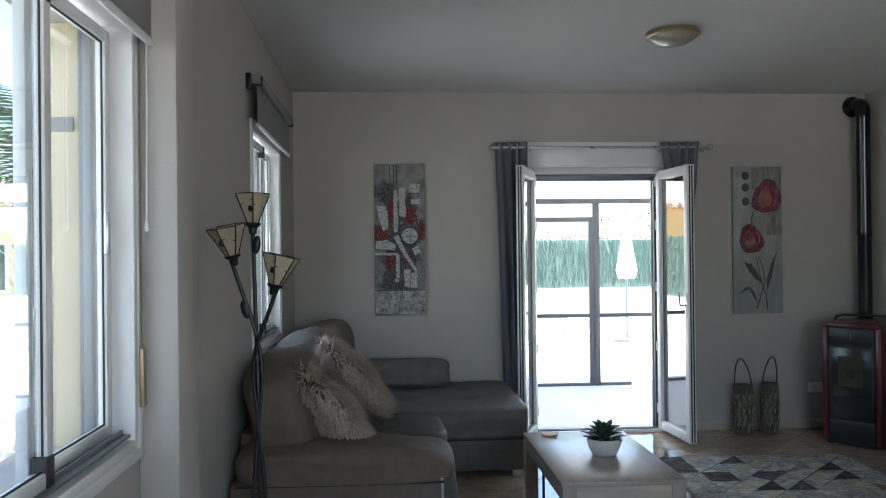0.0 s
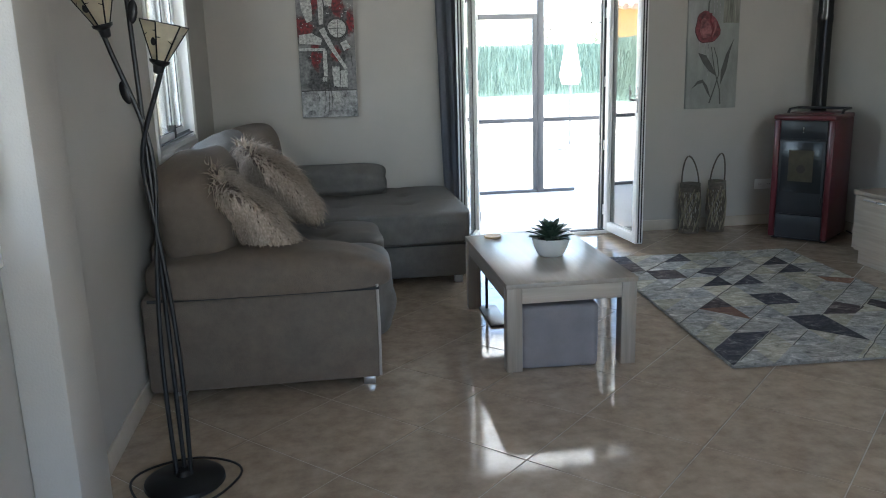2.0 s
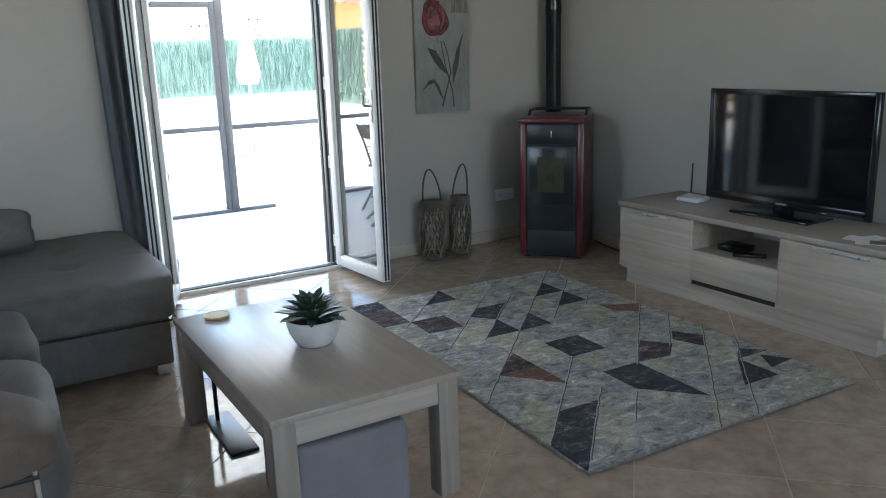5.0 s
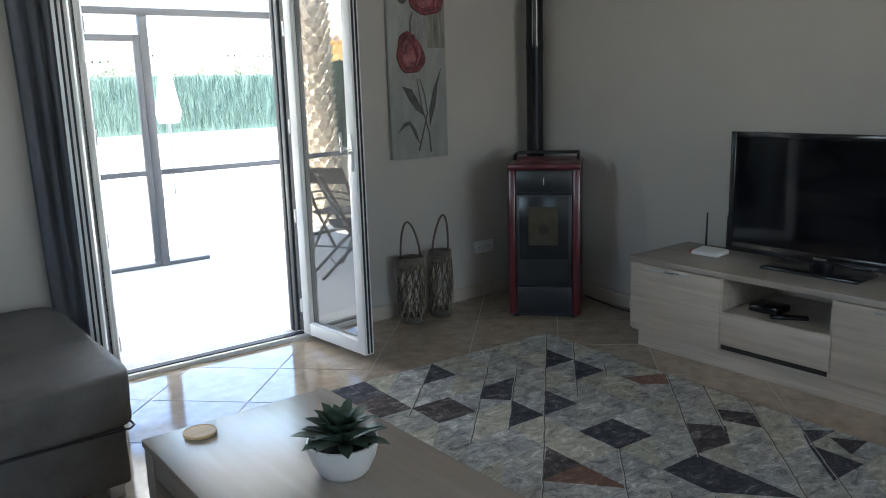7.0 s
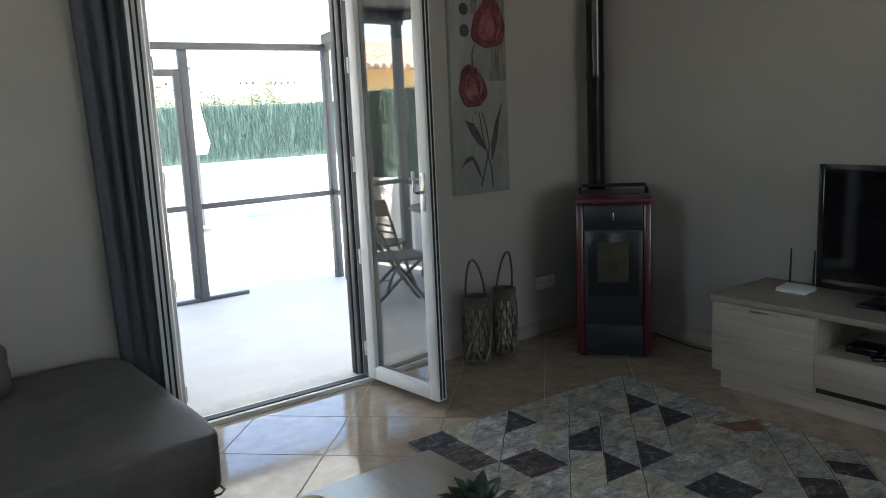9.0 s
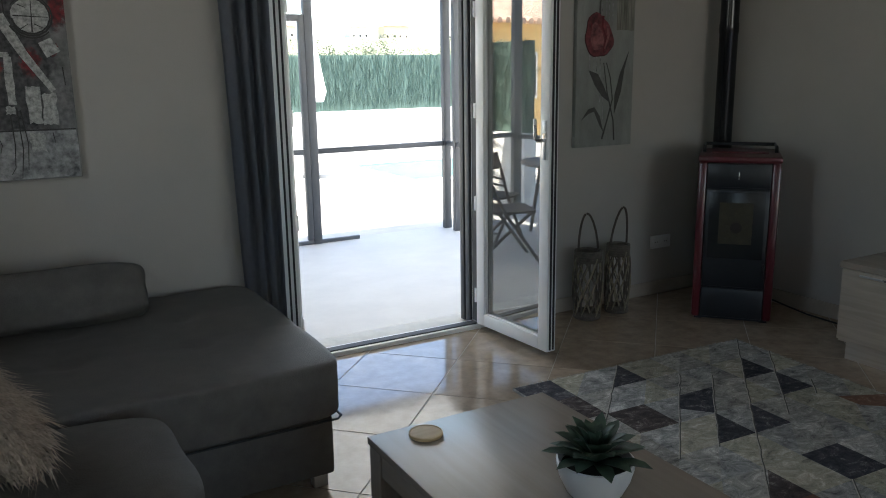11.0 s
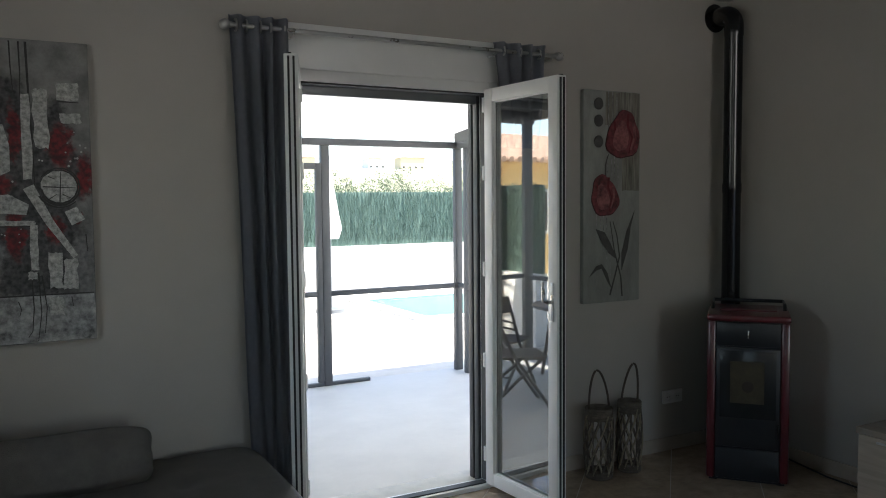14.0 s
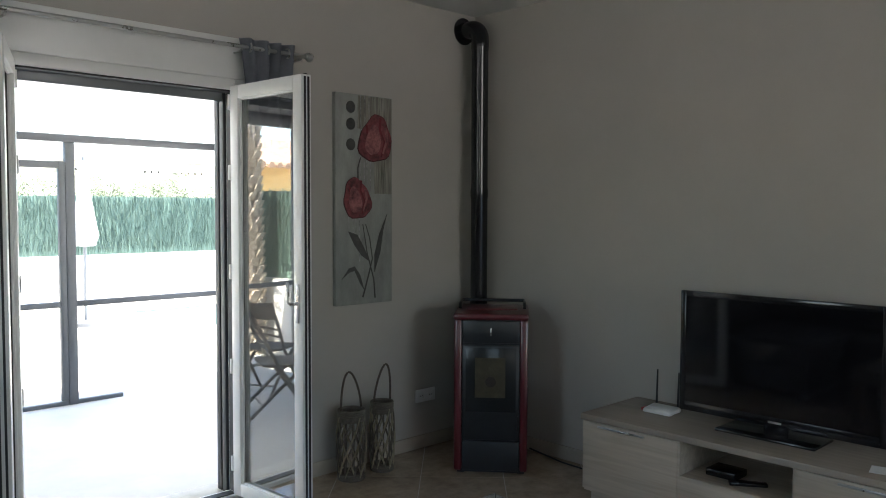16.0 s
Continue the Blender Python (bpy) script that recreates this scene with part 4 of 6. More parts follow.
part("stand", boxes((TVX - 0.11, TVX + 0.10, 4.05, 4.50, UZ, UZ + 0.014), bev=0.005), M["tv"], tv, "black glossy stand")
part("neck", boxes((TVX - 0.002, TVX + 0.04, 4.22, 4.32, UZ + 0.014, TVZ0 + 0.06), bev=0.006), M["tv"], tv)
part("badge", boxes((TVX - 0.0135, TVX - 0.012, 4.235, 4.295, TVZ0 + 0.017, TVZ0 + 0.026)), M["chrome"], tv, "small silver badge")

router = thing("router", 3.80, 4.84, UZ, "white internet router with two dark aerials on the oak unit", "router")
bm = boxes((3.745, 3.855, 4.765, 4.925, UZ, UZ + 0.028), bev=0.012)
for v in bm.verts:
    v.co.z -= 0.012 * max(0, (3.80 - v.co.x) / 0.055) * (v.co.z > UZ + 0.01)
part("case", bm, M["plastic"], router)
part("side_cap", boxes((3.755, 3.80, 4.926, 4.938, UZ + 0.002, UZ + 0.016), bev=0.003), mat("red_plastic", (0.45, 0.05, 0.05), 0.4, var=0.1), router, "small red plug at the side")
for y in (4.785, 4.905):
    bm = bmesh.new()
    tube(bm, [(3.85, y, UZ + 0.02), (3.855, y, UZ + 0.20)], [0.006, 0.004], 8)
    part("aerial", bm, M["gasket"], router)
box1 = thing("set_top_box", 3.68, 4.42, 0.288, "small black receiver box in the niche", "receiver")
part("case", boxes((3.60, 3.72, 4.36, 4.50, 0.290, 0.322), bev=0.004), M["tv"], box1)
remote = thing("remote_control", 3.60, 4.28, 0.288, "black remote control lying in the niche", "remote")
bm = boxes((-0.022, 0.022, -0.08, 0.08, 0.002, 0.018), bev=0.005)
bmesh.ops.transform(bm, matrix=pose(3.60, 4.30, 0.288, 0, 0, 35), verts=bm.verts)
part("case", bm, M["tv"], remote)

leaflets = thing("leaflets", 3.64, 3.69, UZ, "loose pale printed leaflets lying on the oak unit", "papers")
for k, (x, y, r) in enumerate(((3.63, 3.71, 12), (3.65, 3.66, -18), (3.60, 3.64, 30))):
    bm = boxes((-0.05, 0.05, -0.105, 0.105, 0.0005 + k * 0.002, 0.002 + k * 0.002))
    bmesh.ops.transform(bm, matrix=pose(x, y, UZ, 0, 0, r), verts=bm.verts)
    sheet = part("leaflet", bm, M["plastic"], leaflets)
    bm = boxes((-0.035, 0.035, -0.08, -0.01 + 0.03 * k, 0.0022 + k * 0.002, 0.0026 + k * 0.002))
    bmesh.ops.transform(bm, matrix=pose(x, y, UZ, 0, 0, r), verts=bm.verts)
    part("print", bm, M["wick"], sheet, "brown printed picture")

cbl = thing("power_cable", 4.0, 5.6, 0, "thin dark power cable along the skirting", "cable")
bm = bmesh.new()
tube(bm, [(3.99, 5.86, 0.03), (4.0, 5.75, 0.012), (3.97, 5.6, 0.008), (3.96, 5.4, 0.008), (3.99, 5.2, 0.01), (3.99, 5.115, 0.02)], 0.005, 8)
part("cord", bm, M["gasket"], cbl)

# ---- ceiling lamp ----
cl = thing("ceiling_lamp", 1.775, 4.62, 2.66, "round brass-rimmed ceiling lamp with alabaster bowl", "ceiling lamp")
bm = lathe(bmesh.new(), [(0, 0.08), (0.15, 0.08), (0.155, 0.062), (0.148, 0.052), (0.135, 0.05), (0, 0.05)], 1.775, 4.62, 44, 2.66)
part("rim", bm, M["brass"], cl, "patterned brass rim", smooth=40)
bm = bmesh.new()
for k in range(36):
    a = 2 * math.pi * k / 36
    bmesh.ops.create_uvsphere(bm, u_segments=6, v_segments=4, radius=0.0055, matrix=pose(1.775 + 0.152 * math.cos(a), 4.62 + 0.152 * math.sin(a), 2.717))
part("beading", bm, M["brass"], cl)
bm = lathe(bmesh.new(), [(0.136, 0.05), (0.122, 0.032), (0.09, 0.012), (0.05, 0.001), (0, -0.003)], 1.775, 4.62, 44, 2.66)
part("bowl", bm, mat("alabaster_glass", (0.40, 0.36, 0.30), 0.12, var=0.1, scale=12, bump=0.02), cl, "cream glass bowl", smooth=60)

# ---- pictures on the wall ----
def paint(name, c, var=0.25, scale=14, stain=None, stretch=(1, 1, 1)):
    return mat(name, c, 0.55, var=var, scale=scale, bump=0.6, bscale=90, stain=stain, stretch=stretch)


P_WHITE = paint("paint_white", (0.21, 0.21, 0.205), 0.3, 55, (0.50, 0.50, 0.485))
P_DARK = paint("paint_black", (0.035, 0.033, 0.033), 0.4, 20)
P_PALE = paint("paint_pale_grey", (0.13, 0.133, 0.137), 0.4, 30, (0.36, 0.36, 0.362))
P_SAGE = paint("paint_sage", (0.23, 0.24, 0.225), 0.2, 5, (0.32, 0.33, 0.31), (1, 1, 0.4))
P_ROSE = paint("paint_rose", (0.15, 0.040, 0.047), 0.4, 26, (0.30, 0.115, 0.115))
P_ROSED = paint("paint_deep_red", (0.14, 0.014, 0.022), 0.4, 16)
P_STEM = paint("paint_stem", (0.075, 0.075, 0.07), 0.3, 20)


def canvas(x0, x1, z0, z1, label, ground):
    c = thing("painting", (x0 + x1) / 2, YN - 0.02, z0, label, "painting", "canvas pictures beside the door")
    part("canvas", boxes((x0, x1, YN - 0.033, YN - 0.002, z0, z1), bev=0.004), ground, c)
    return c


def poly(c, name, shapes, material, x0, z0, lift, label=""):
    """Flat brush marks on the canvas; each shape is a list of points in centimetres from the lower left corner."""
    for order, s in enumerate(shapes):
        lift += 0.00012 if order else 0.0
        bm = bmesh.new()
        bm.faces.new([bm.verts.new((x0 + a / 100, YN - 0.033 - lift, z0 + b / 100)) for a, b in s])
        r = bmesh.ops.extrude_face_region(bm, geom=bm.faces[:])
        for v in [g for g in r["geom"] if isinstance(g, bmesh.types.BMVert)]:
            v.co.y += lift
        part(name, bm, material, c, label, smooth=0)


def rect(a, b, c, d):
    return [(a, b), (c, b), (c, d), (a, d)]


def disc(cx, cy, r, n=20, sy=1.0):
    return [(cx + r * math.cos(2 * math.pi * k / n), cy + sy * r * math.sin(2 * math.pi * k / n)) for k in range(n)]


def rough_rect(rnd, a, b, c, d, w=1.0):
    pts = []
    for (p, q) in (((a, b), (c, b)), ((c, b), (c, d)), ((c, d), (a, d)), ((a, d), (a, b))):
        for k in range(5):
            f = k / 5
            pts.append((p[0] + (q[0] - p[0]) * f + rnd.uniform(-w, w) * 0.5, p[1] + (q[1] - p[1]) * f + rnd.uniform(-w, w) * 0.5))
    return pts


def stroke(pts, w):
    """A ribbon along points, narrowing to its end."""
    left, right = [], []
    for i, (x, y) in enumerate(pts):
        x1, y1 = pts[min(i + 1, len(pts) - 1)]
        xa, ya = pts[max(i - 1, 0)]
        d = math.hypot(x1 - xa, y1 - ya) or 1
        nx, ny = -(y1 - ya) / d, (x1 - xa) / d
        k = w * (1 - 0.5 * i / max(1, len(pts) - 1)) / 2
        left.append((x + nx * k, y + ny * k))
        right.append((x - nx * k, y - ny * k))
    return left + right[::-1]


def layered_ground(name, pale, layers):
    """A scumbled paint ground: soft patches (x, z, half width, half height, in metres from the lower left corner) of other paints over a pale one."""
    m = mat(name, pale[0], 0.6, var=0.12, scale=9, bump=0.7, bscale=70, stain=pale[1])
    n, l = m.node_tree.nodes, m.node_tree.links
    p = n["Principled BSDF"]
    base = p.inputs["Base Color"].links[0].from_socket
    tc, warp, fine = n.new("ShaderNodeTexCoord"), n.new("ShaderNodeTexNoise"), n.new("ShaderNodeTexNoise")
    warp.inputs["Scale"].default_value, warp.inputs["Detail"].default_value, warp.inputs["Roughness"].default_value = 16.0, 8, 0.7
    fine.inputs["Scale"].default_value, fine.inputs["Detail"].default_value = 55.0, 6
    l.new(tc.outputs["Object"], warp.inputs["Vector"])
    l.new(tc.outputs["Object"], fine.inputs["Vector"])
    half, add = n.new("ShaderNodeVectorMath"), n.new("ShaderNodeVectorMath")
    half.operation, add.operation = 'MULTIPLY_ADD', 'ADD'
    half.inputs[1].default_value, half.inputs[2].default_value = (0.13, 0.0, 0.13), (-0.065, 0.0, -0.065)
    l.new(warp.outputs["Color"], half.inputs[0])
    l.new(tc.outputs["Object"], add.inputs[0])
    l.new(half.outputs[0], add.inputs[1])
    for dark, light, zones in layers:
        mask = None
        for x, z, rx, rz in zones:
            mp, ln, mr = n.new("ShaderNodeMapping"), n.new("ShaderNodeVectorMath"), n.new("ShaderNodeMapRange")
            mp.inputs["Location"].default_value = (-(x - 0.2) / rx, 0, -z / rz)
            mp.inputs["Scale"].default_value = (1 / rx, 0, 1 / rz)
            ln.operation = 'LENGTH'
            mr.interpolation_type = 'SMOOTHSTEP'
            mr.inputs["From Min"].default_value, mr.inputs["From Max"].default_value = 0.55, 1.15
            mr.inputs["To Min"].default_value, mr.inputs["To Max"].default_value = 1.0, 0.0
            l.new(add.outputs[0], mp.inputs[0])
            l.new(mp.outputs[0], ln.inputs[0])
            l.new(ln.outputs["Value"], mr.inputs["Value"])
            if mask is None:
                mask = mr.outputs[0]
            else:
                mxm = n.new("ShaderNodeMath")
                mxm.operation = 'MAXIMUM'
                l.new(mask, mxm.inputs[0])
                l.new(mr.outputs[0], mxm.inputs[1])
                mask = mxm.outputs[0]
        tone, mix = n.new("ShaderNodeValToRGB"), n.new("ShaderNodeMixRGB")
        tone.color_ramp.elements[0].position, tone.color_ramp.elements[1].position = 0.35, 0.68
        tone.color_ramp.elements[0].color, tone.color_ramp.elements[1].color = (*dark, 1), (*light, 1)
        l.new(fine.outputs["Fac"], tone.inputs[0])
        l.new(mask, mix.inputs[0])
        l.new(base, mix.inputs[1])
        l.new(tone.outputs[0], mix.inputs[2])
        base = mix.outputs[0]
    l.new(base, p.inputs["Base Color"])
    return m


rnd = random.Random(11)
AX, AZ = 0.0, 0.98
art = canvas(AX, AX + 0.40, AZ, AZ + 1.19, "tall abstract canvas in grey, white, black and red", layered_ground("abstract_ground", ((0.15, 0.15, 0.148), (0.31, 0.308, 0.30)), (
    ((0.028, 0.028, 0.030), (0.11, 0.11, 0.112), ((0.18, 0.62, 0.12, 0.42), (0.09, 0.94, 0.12, 0.13), (0.10, 0.34, 0.16, 0.18), (0.28, 0.38, 0.12, 0.26), (0.27, 0.86, 0.06, 0.14), (0.34, 0.66, 0.09, 0.12), (0.04, 0.62, 0.10, 0.12), (0.20, 0.23, 0.22, 0.05))),
    ((0.13, 0.13, 0.135), (0.25, 0.25, 0.253), ((0.03, 0.34, 0.06, 0.12), (0.36, 0.30, 0.05, 0.14), (0.03, 0.82, 0.05, 0.12))),
    ((0.06, 0.010, 0.013), (0.24, 0.018, 0.024), ((0.04, 0.63, 0.075, 0.075), (0.125, 0.83, 0.025, 0.12), (0.285, 0.78, 0.05, 0.10), (0.375, 0.66, 0.035, 0.10), (0.25, 0.45, 0.04, 0.06), (0.12, 0.44, 0.04, 0.11), (0.34, 0.50, 0.03, 0.03))))))


def blot(cx, cy, rx, ry, jag=0.25, n=22):
    """A patch with an uneven edge."""
    return [(min(39.6, max(0.4, cx + rx * (1 + rnd.uniform(-jag, jag)) * math.cos(2 * math.pi * k / n))), cy + ry * (1 + rnd.uniform(-jag, jag)) * math.sin(2 * math.pi * k / n)) for k in range(n)]


poly(art, "pale_band", [rough_rect(rnd, 0.5, 0.5, 39.5, 19, 0.6)], P_PALE, AX, AZ, 0.0008, "pale grey lower band")
poly(art, "white_mark", [rough_rect(rnd, 15.5, 65, 18.6, 98, 0.7), rough_rect(rnd, 19.5, 77, 25, 100, 1.3), [(2, 86), (9, 86), (11, 78), (11, 68), (7, 66), (4, 74)], [(1, 58), (10, 59), (17, 55), (16, 51), (1, 52)], rough_rect(rnd, 0.6, 46.8, 19, 48.8, 0.5), rough_rect(rnd, 17, 29, 19.6, 47, 0.6), blot(28, 62, 6.6, 6.4, 0.05), stroke([(17, 62), (24, 48), (33, 34)], 4.2), [(29.5, 52), (34, 54), (37, 49), (32, 46.5)], rough_rect(rnd, 23, 22, 28, 36, 1.0), rough_rect(rnd, 28.6, 21, 33.5, 33, 1.0), rough_rect(rnd, 28, 96, 36, 103, 0.7), rough_rect(rnd, 29, 87, 36.5, 91, 0.9), rough_rect(rnd, 23, 11, 28, 18, 0.8), rough_rect(rnd, 15.8, 25.5, 19, 28.5, 0.6)], P_WHITE, AX, AZ, 0.0030, "white palette-knife mark")
poly(art, "line", [stroke([(12.2, 118), (12.4, 108), (13, 98)], 0.6), stroke([(15.4, 118), (15.6, 106), (15.2, 97)], 0.6), stroke([(17.8, 118), (18.2, 100), (19, 78), (19.2, 62)], 0.9), stroke([(17, 27), (17.4, 14), (16.6, 5), (15, 2.5)], 0.5), stroke([(19.4, 28), (20, 12), (18.5, 1)], 0.5), stroke([(20.6, 27), (22, 14), (21, 4)], 0.5), stroke([(0.6, 19.2), (39.4, 19.2)], 0.7), stroke([(0.6, 46.4), (19, 46.4)], 0.5), stroke([(12, 17), (13, 14), (12.2, 11)], 0.4), stroke([(31, 18), (31.5, 14)], 0.4), stroke([(37, 43), (37.4, 36)], 0.5), stroke([(28.4, 95.6), (36, 95.4)], 0.6)], P_DARK, AX, AZ, 0.0026, "thin black drawn line")
poly(art, "clock_mark", [stroke([(28 + r * math.cos(a), 62 + r * math.sin(a)) for a in [a0 + l * k / 12 for k in range(13)]], 0.8) for r, a0, l in ((7.4, -2.6, 5.2), (6.6, -3.0, 4.8), (8.2, 3.6, 1.9))] + [stroke([(22, 62), (34, 61.5)], 0.5), stroke([(28, 56), (28.6, 68)], 0.5), stroke([(24, 57), (27, 59)], 0.4), stroke([(29, 59), (32, 57.5)], 0.4), stroke([(24, 66), (26.5, 65)], 0.4)], P_DARK, AX, AZ, 0.0042, "black stroke of a clock face")
poly(art, "spatter", [disc(rnd.uniform(21, 38), rnd.uniform(66, 84), rnd.uniform(0.25, 0.5), 7) for _ in range(14)] + [disc(rnd.uniform(1, 12), rnd.uniform(56, 70), rnd.uniform(0.25, 0.45), 7) for _ in range(8)] + [disc(rnd.uniform(6, 14), rnd.uniform(36, 46), rnd.uniform(0.25, 0.4), 7) for _ in range(6)], P_WHITE, AX, AZ, 0.0022, "white paint drop")

FX, FZ = 2.905, 0.945
flo = canvas(FX, FX + 0.41, FZ, FZ + 1.195, "tall canvas of two red tulips on sage grey", P_SAGE)
poly(flo, "umber_panel", [rough_rect(rnd, 27.5, 63.5, 40.4, 119, 0.5), rough_rect(rnd, 15.5, 100, 27.4, 119, 0.6)], paint("paint_umber", (0.13, 0.125, 0.10), 0.35, 12, (0.24, 0.235, 0.20), (6, 1, 0.4)), FX, FZ, 0.0010, "streaky umber panel")
poly(flo, "dot", [disc(10.5, z, 3.2, 20, 1.05) for z in (112, 102.5, 91)], P_STEM, FX, FZ, 0.002, "dark grey dot")
poly(flo, "drip", [stroke([(x, z), (x + 0.2, z - l)], 0.45) for x, z, l in ((9, 55, 12), (12, 54, 18), (14, 52, 24), (16.5, 50, 26), (19, 40, 26), (17, 84, 12), (20, 83, 16), (22, 83, 14), (24.5, 83, 18), (20.5, 119, 22), (23.5, 119, 20), (17.5, 119, 26))], P_PALE, FX, FZ, 0.0015, "thin pale drip")
poly(flo, "stem", [stroke([(19, 4), (23, 16), (26, 26), (24, 38), (21, 46)], 1.0), stroke([(28, 3), (27, 14), (22, 30), (19, 46)], 0.9), stroke([(15.5, 71), (15.5, 78), (17.5, 84)], 1.1)], P_STEM, FX, FZ, 0.0022, "dark painted stem")
poly(flo, "leaf", [[(8.5, 42), (15, 40), (19, 34), (24.5, 24), (18, 28), (13, 34)], [(37, 52), (34, 42), (32, 30), (27.5, 18), (27.5, 28), (31, 40)], [(4, 15), (9, 21), (13, 22), (17, 17), (20, 8), (17, 12), (13, 19.5), (9, 18.5)]], P_STEM, FX, FZ, 0.0028, "dark painted leaf")
P_ROSED2 = paint("paint_rose_shade", (0.085, 0.018, 0.024), 0.45, 24, (0.20, 0.046, 0.052))
P_DEEP = paint("paint_dark_outline", (0.075, 0.018, 0.022), 0.5, 30)


def tulip(cx, cy, w, h, lean):
    def ring(k, dx=0.0, dy=0.0, sx=1.0):
        out = []
        for i in range(28):
            a = 2 * math.pi * i / 28
            g = 1 + 0.055 * math.sin(3 * a + cx) + 0.03 * math.sin(7 * a + cy)
            x, y = g * k * w * sx * math.cos(a) * (1 - 0.16 * math.sin(a)), g * k * h * math.sin(a)
            out.append((min(40.6, cx + dx + x + lean * y), cy + dy + y - 0.25 * lean * x))
        return out
    poly(flo, "flower_edge", [ring(1.01)], P_DEEP, FX, FZ, 0.0030, "dark red flower outline")
    poly(flo, "flower", [ring(0.98, 0.2, 0.3)], P_ROSED2, FX, FZ, 0.0036, "red tulip head")
    poly(flo, "petal_shade", [stroke([(cx - 0.55 * w, cy + 0.55 * h), (cx - 0.5 * w, cy - 0.1 * h), (cx - 0.1 * w, cy - 0.7 * h)], w * 0.12), stroke([(cx + 0.3 * w, cy + 0.9 * h), (cx + 0.25 * w, cy + 0.4 * h), (cx + 0.55 * w, cy - 0.1 * h), (cx + 0.35 * w, cy - 0.75 * h)], w * 0.16)], P_ROSED, FX, FZ, 0.0042, "deeper red fold")
    poly(flo, "inner_petal", [ring(0.64, -0.14 * w, -0.06 * h, 0.72), stroke([(cx + 0.62 * w, cy + 0.5 * h), (cx + 0.72 * w, cy), (cx + 0.45 * w, cy - 0.6 * h)], w * 0.2)], P_ROSE, FX, FZ, 0.0048, "lighter red inner petal")


tulip(28.3, 95, 11.8, 13.6, 0.12)
tulip(14.8, 60.5, 9.6, 11.6, -0.15)

# ---- rug ----
RCX, RCY, RW, RL = 2.575, 4.525, 1.34, 2.04
rug = thing("rug", RCX, RCY, 0, "marbled grey rug with dark triangles and slanting seams on the tiles", "rug", turn=-2.6)


def rug_pile(name, tones, rand=0.12, scale=17.0):
    """Cut pile with cloudy dye: four tones over two sizes of noise, and a rough nap."""
    m = mat(name, tones[0], 0.95, var=0.2, scale=scale, bump=1.0, bscale=150, rand=rand, stretch=(0.8, 1.2, 1), spec=0.2)
    n, l = m.node_tree.nodes, m.node_tree.links
    big = [q for q in n if q.bl_idname == "ShaderNodeTexNoise" and q.inputs["Scale"].default_value == scale][0]
    big.inputs["Distortion"].default_value, big.inputs["Roughness"].default_value, big.inputs["Detail"].default_value = 0.7, 0.82, 10
    [q for q in n if q.bl_idname == "ShaderNodeBump"][0].inputs["Distance"].default_value = 0.009
    ramp = [q for q in n if q.bl_idname == "ShaderNodeValToRGB"][0].color_ramp
    while len(ramp.elements) < len(tones):
        ramp.elements.new(0.5)
    for k, c in enumerate(tones):
        ramp.elements[k].position = 0.36 + 0.28 * k / (len(tones) - 1)
        ramp.elements[k].color = (*c, 1)
    return m


R_BASE = mat("rug_backing", (0.30, 0.295, 0.285), 0.95, var=0.2, scale=30, bump=0.8, bscale=400)
R_SEAM = mat("rug_seam", (0.46, 0.44, 0.39), 0.9, var=0.3, scale=60, bump=0.6, bscale=300)
R_SEAM_SHADE = mat("rug_seam_shade", (0.10, 0.098, 0.092), 0.95, var=0.3, scale=60, bump=0.4, bscale=300)
R_GREY = rug_pile("rug_grey", ((0.11, 0.110, 0.110), (0.30, 0.295, 0.275), (0.44, 0.43, 0.40), (0.76, 0.745, 0.71)))
R_SAND = rug_pile("rug_sand", ((0.16, 0.155, 0.135), (0.36, 0.345, 0.275), (0.48, 0.455, 0.37), (0.76, 0.74, 0.68)))
R_BLUE = rug_pile("rug_blue_grey", ((0.10, 0.105, 0.112), (0.27, 0.275, 0.27), (0.42, 0.42, 0.41), (0.73, 0.725, 0.71)))
R_SLATE = rug_pile("rug_slate", ((0.030, 0.031, 0.040), (0.050, 0.051, 0.064), (0.085, 0.084, 0.096), (0.30, 0.295, 0.295)), 0.25)
R_PLUM = rug_pile("rug_plum", ((0.040, 0.032, 0.036), (0.062, 0.050, 0.052), (0.105, 0.088, 0.083), (0.32, 0.29, 0.27)), 0.2)
R_RUST = rug_pile("rug_rust", ((0.12, 0.085, 0.075), (0.19, 0.105, 0.075), (0.235, 0.135, 0.095), (0.36, 0.30, 0.25)), 0.15)
part("rug_base", boxes((-RW / 2, RW / 2, -RL / 2, RL / 2, 0.0005, 0.009), bev=0.003), R_BASE, rug, world=False)
CW, CL = RW / 7, RL / 10                  # the design stands on 7 by 10 cells
rnd = random.Random(23)


def pile(corners, material, top, name="pile_patch", label=""):
    """A patch of pile; corners are in cells from the corner of the rug."""
    p = [(min(RW / 2 - 0.004, max(-RW / 2 + 0.004, -RW / 2 + a * CW)), min(RL / 2 - 0.004, max(-RL / 2 + 0.004, -RL / 2 + b * CL))) for a, b in corners]
    bm = bmesh.new()
    cx, cy = sum(a for a, b in p) / len(p), sum(b for a, b in p) / len(p)
    lo = [bm.verts.new((a, b, 0.0085)) for a, b in p]
    hi = [bm.verts.new((a + (cx - a) * 0.012, b + (cy - b) * 0.012, top)) for a, b in p]
    bm.faces.new(hi)
    for q in range(len(p)):
        bm.faces.new((lo[q], lo[(q + 1) % len(p)], hi[(q + 1) % len(p)], hi[q]))
    part(name, bm, material, rug, label, smooth=0, world=False)


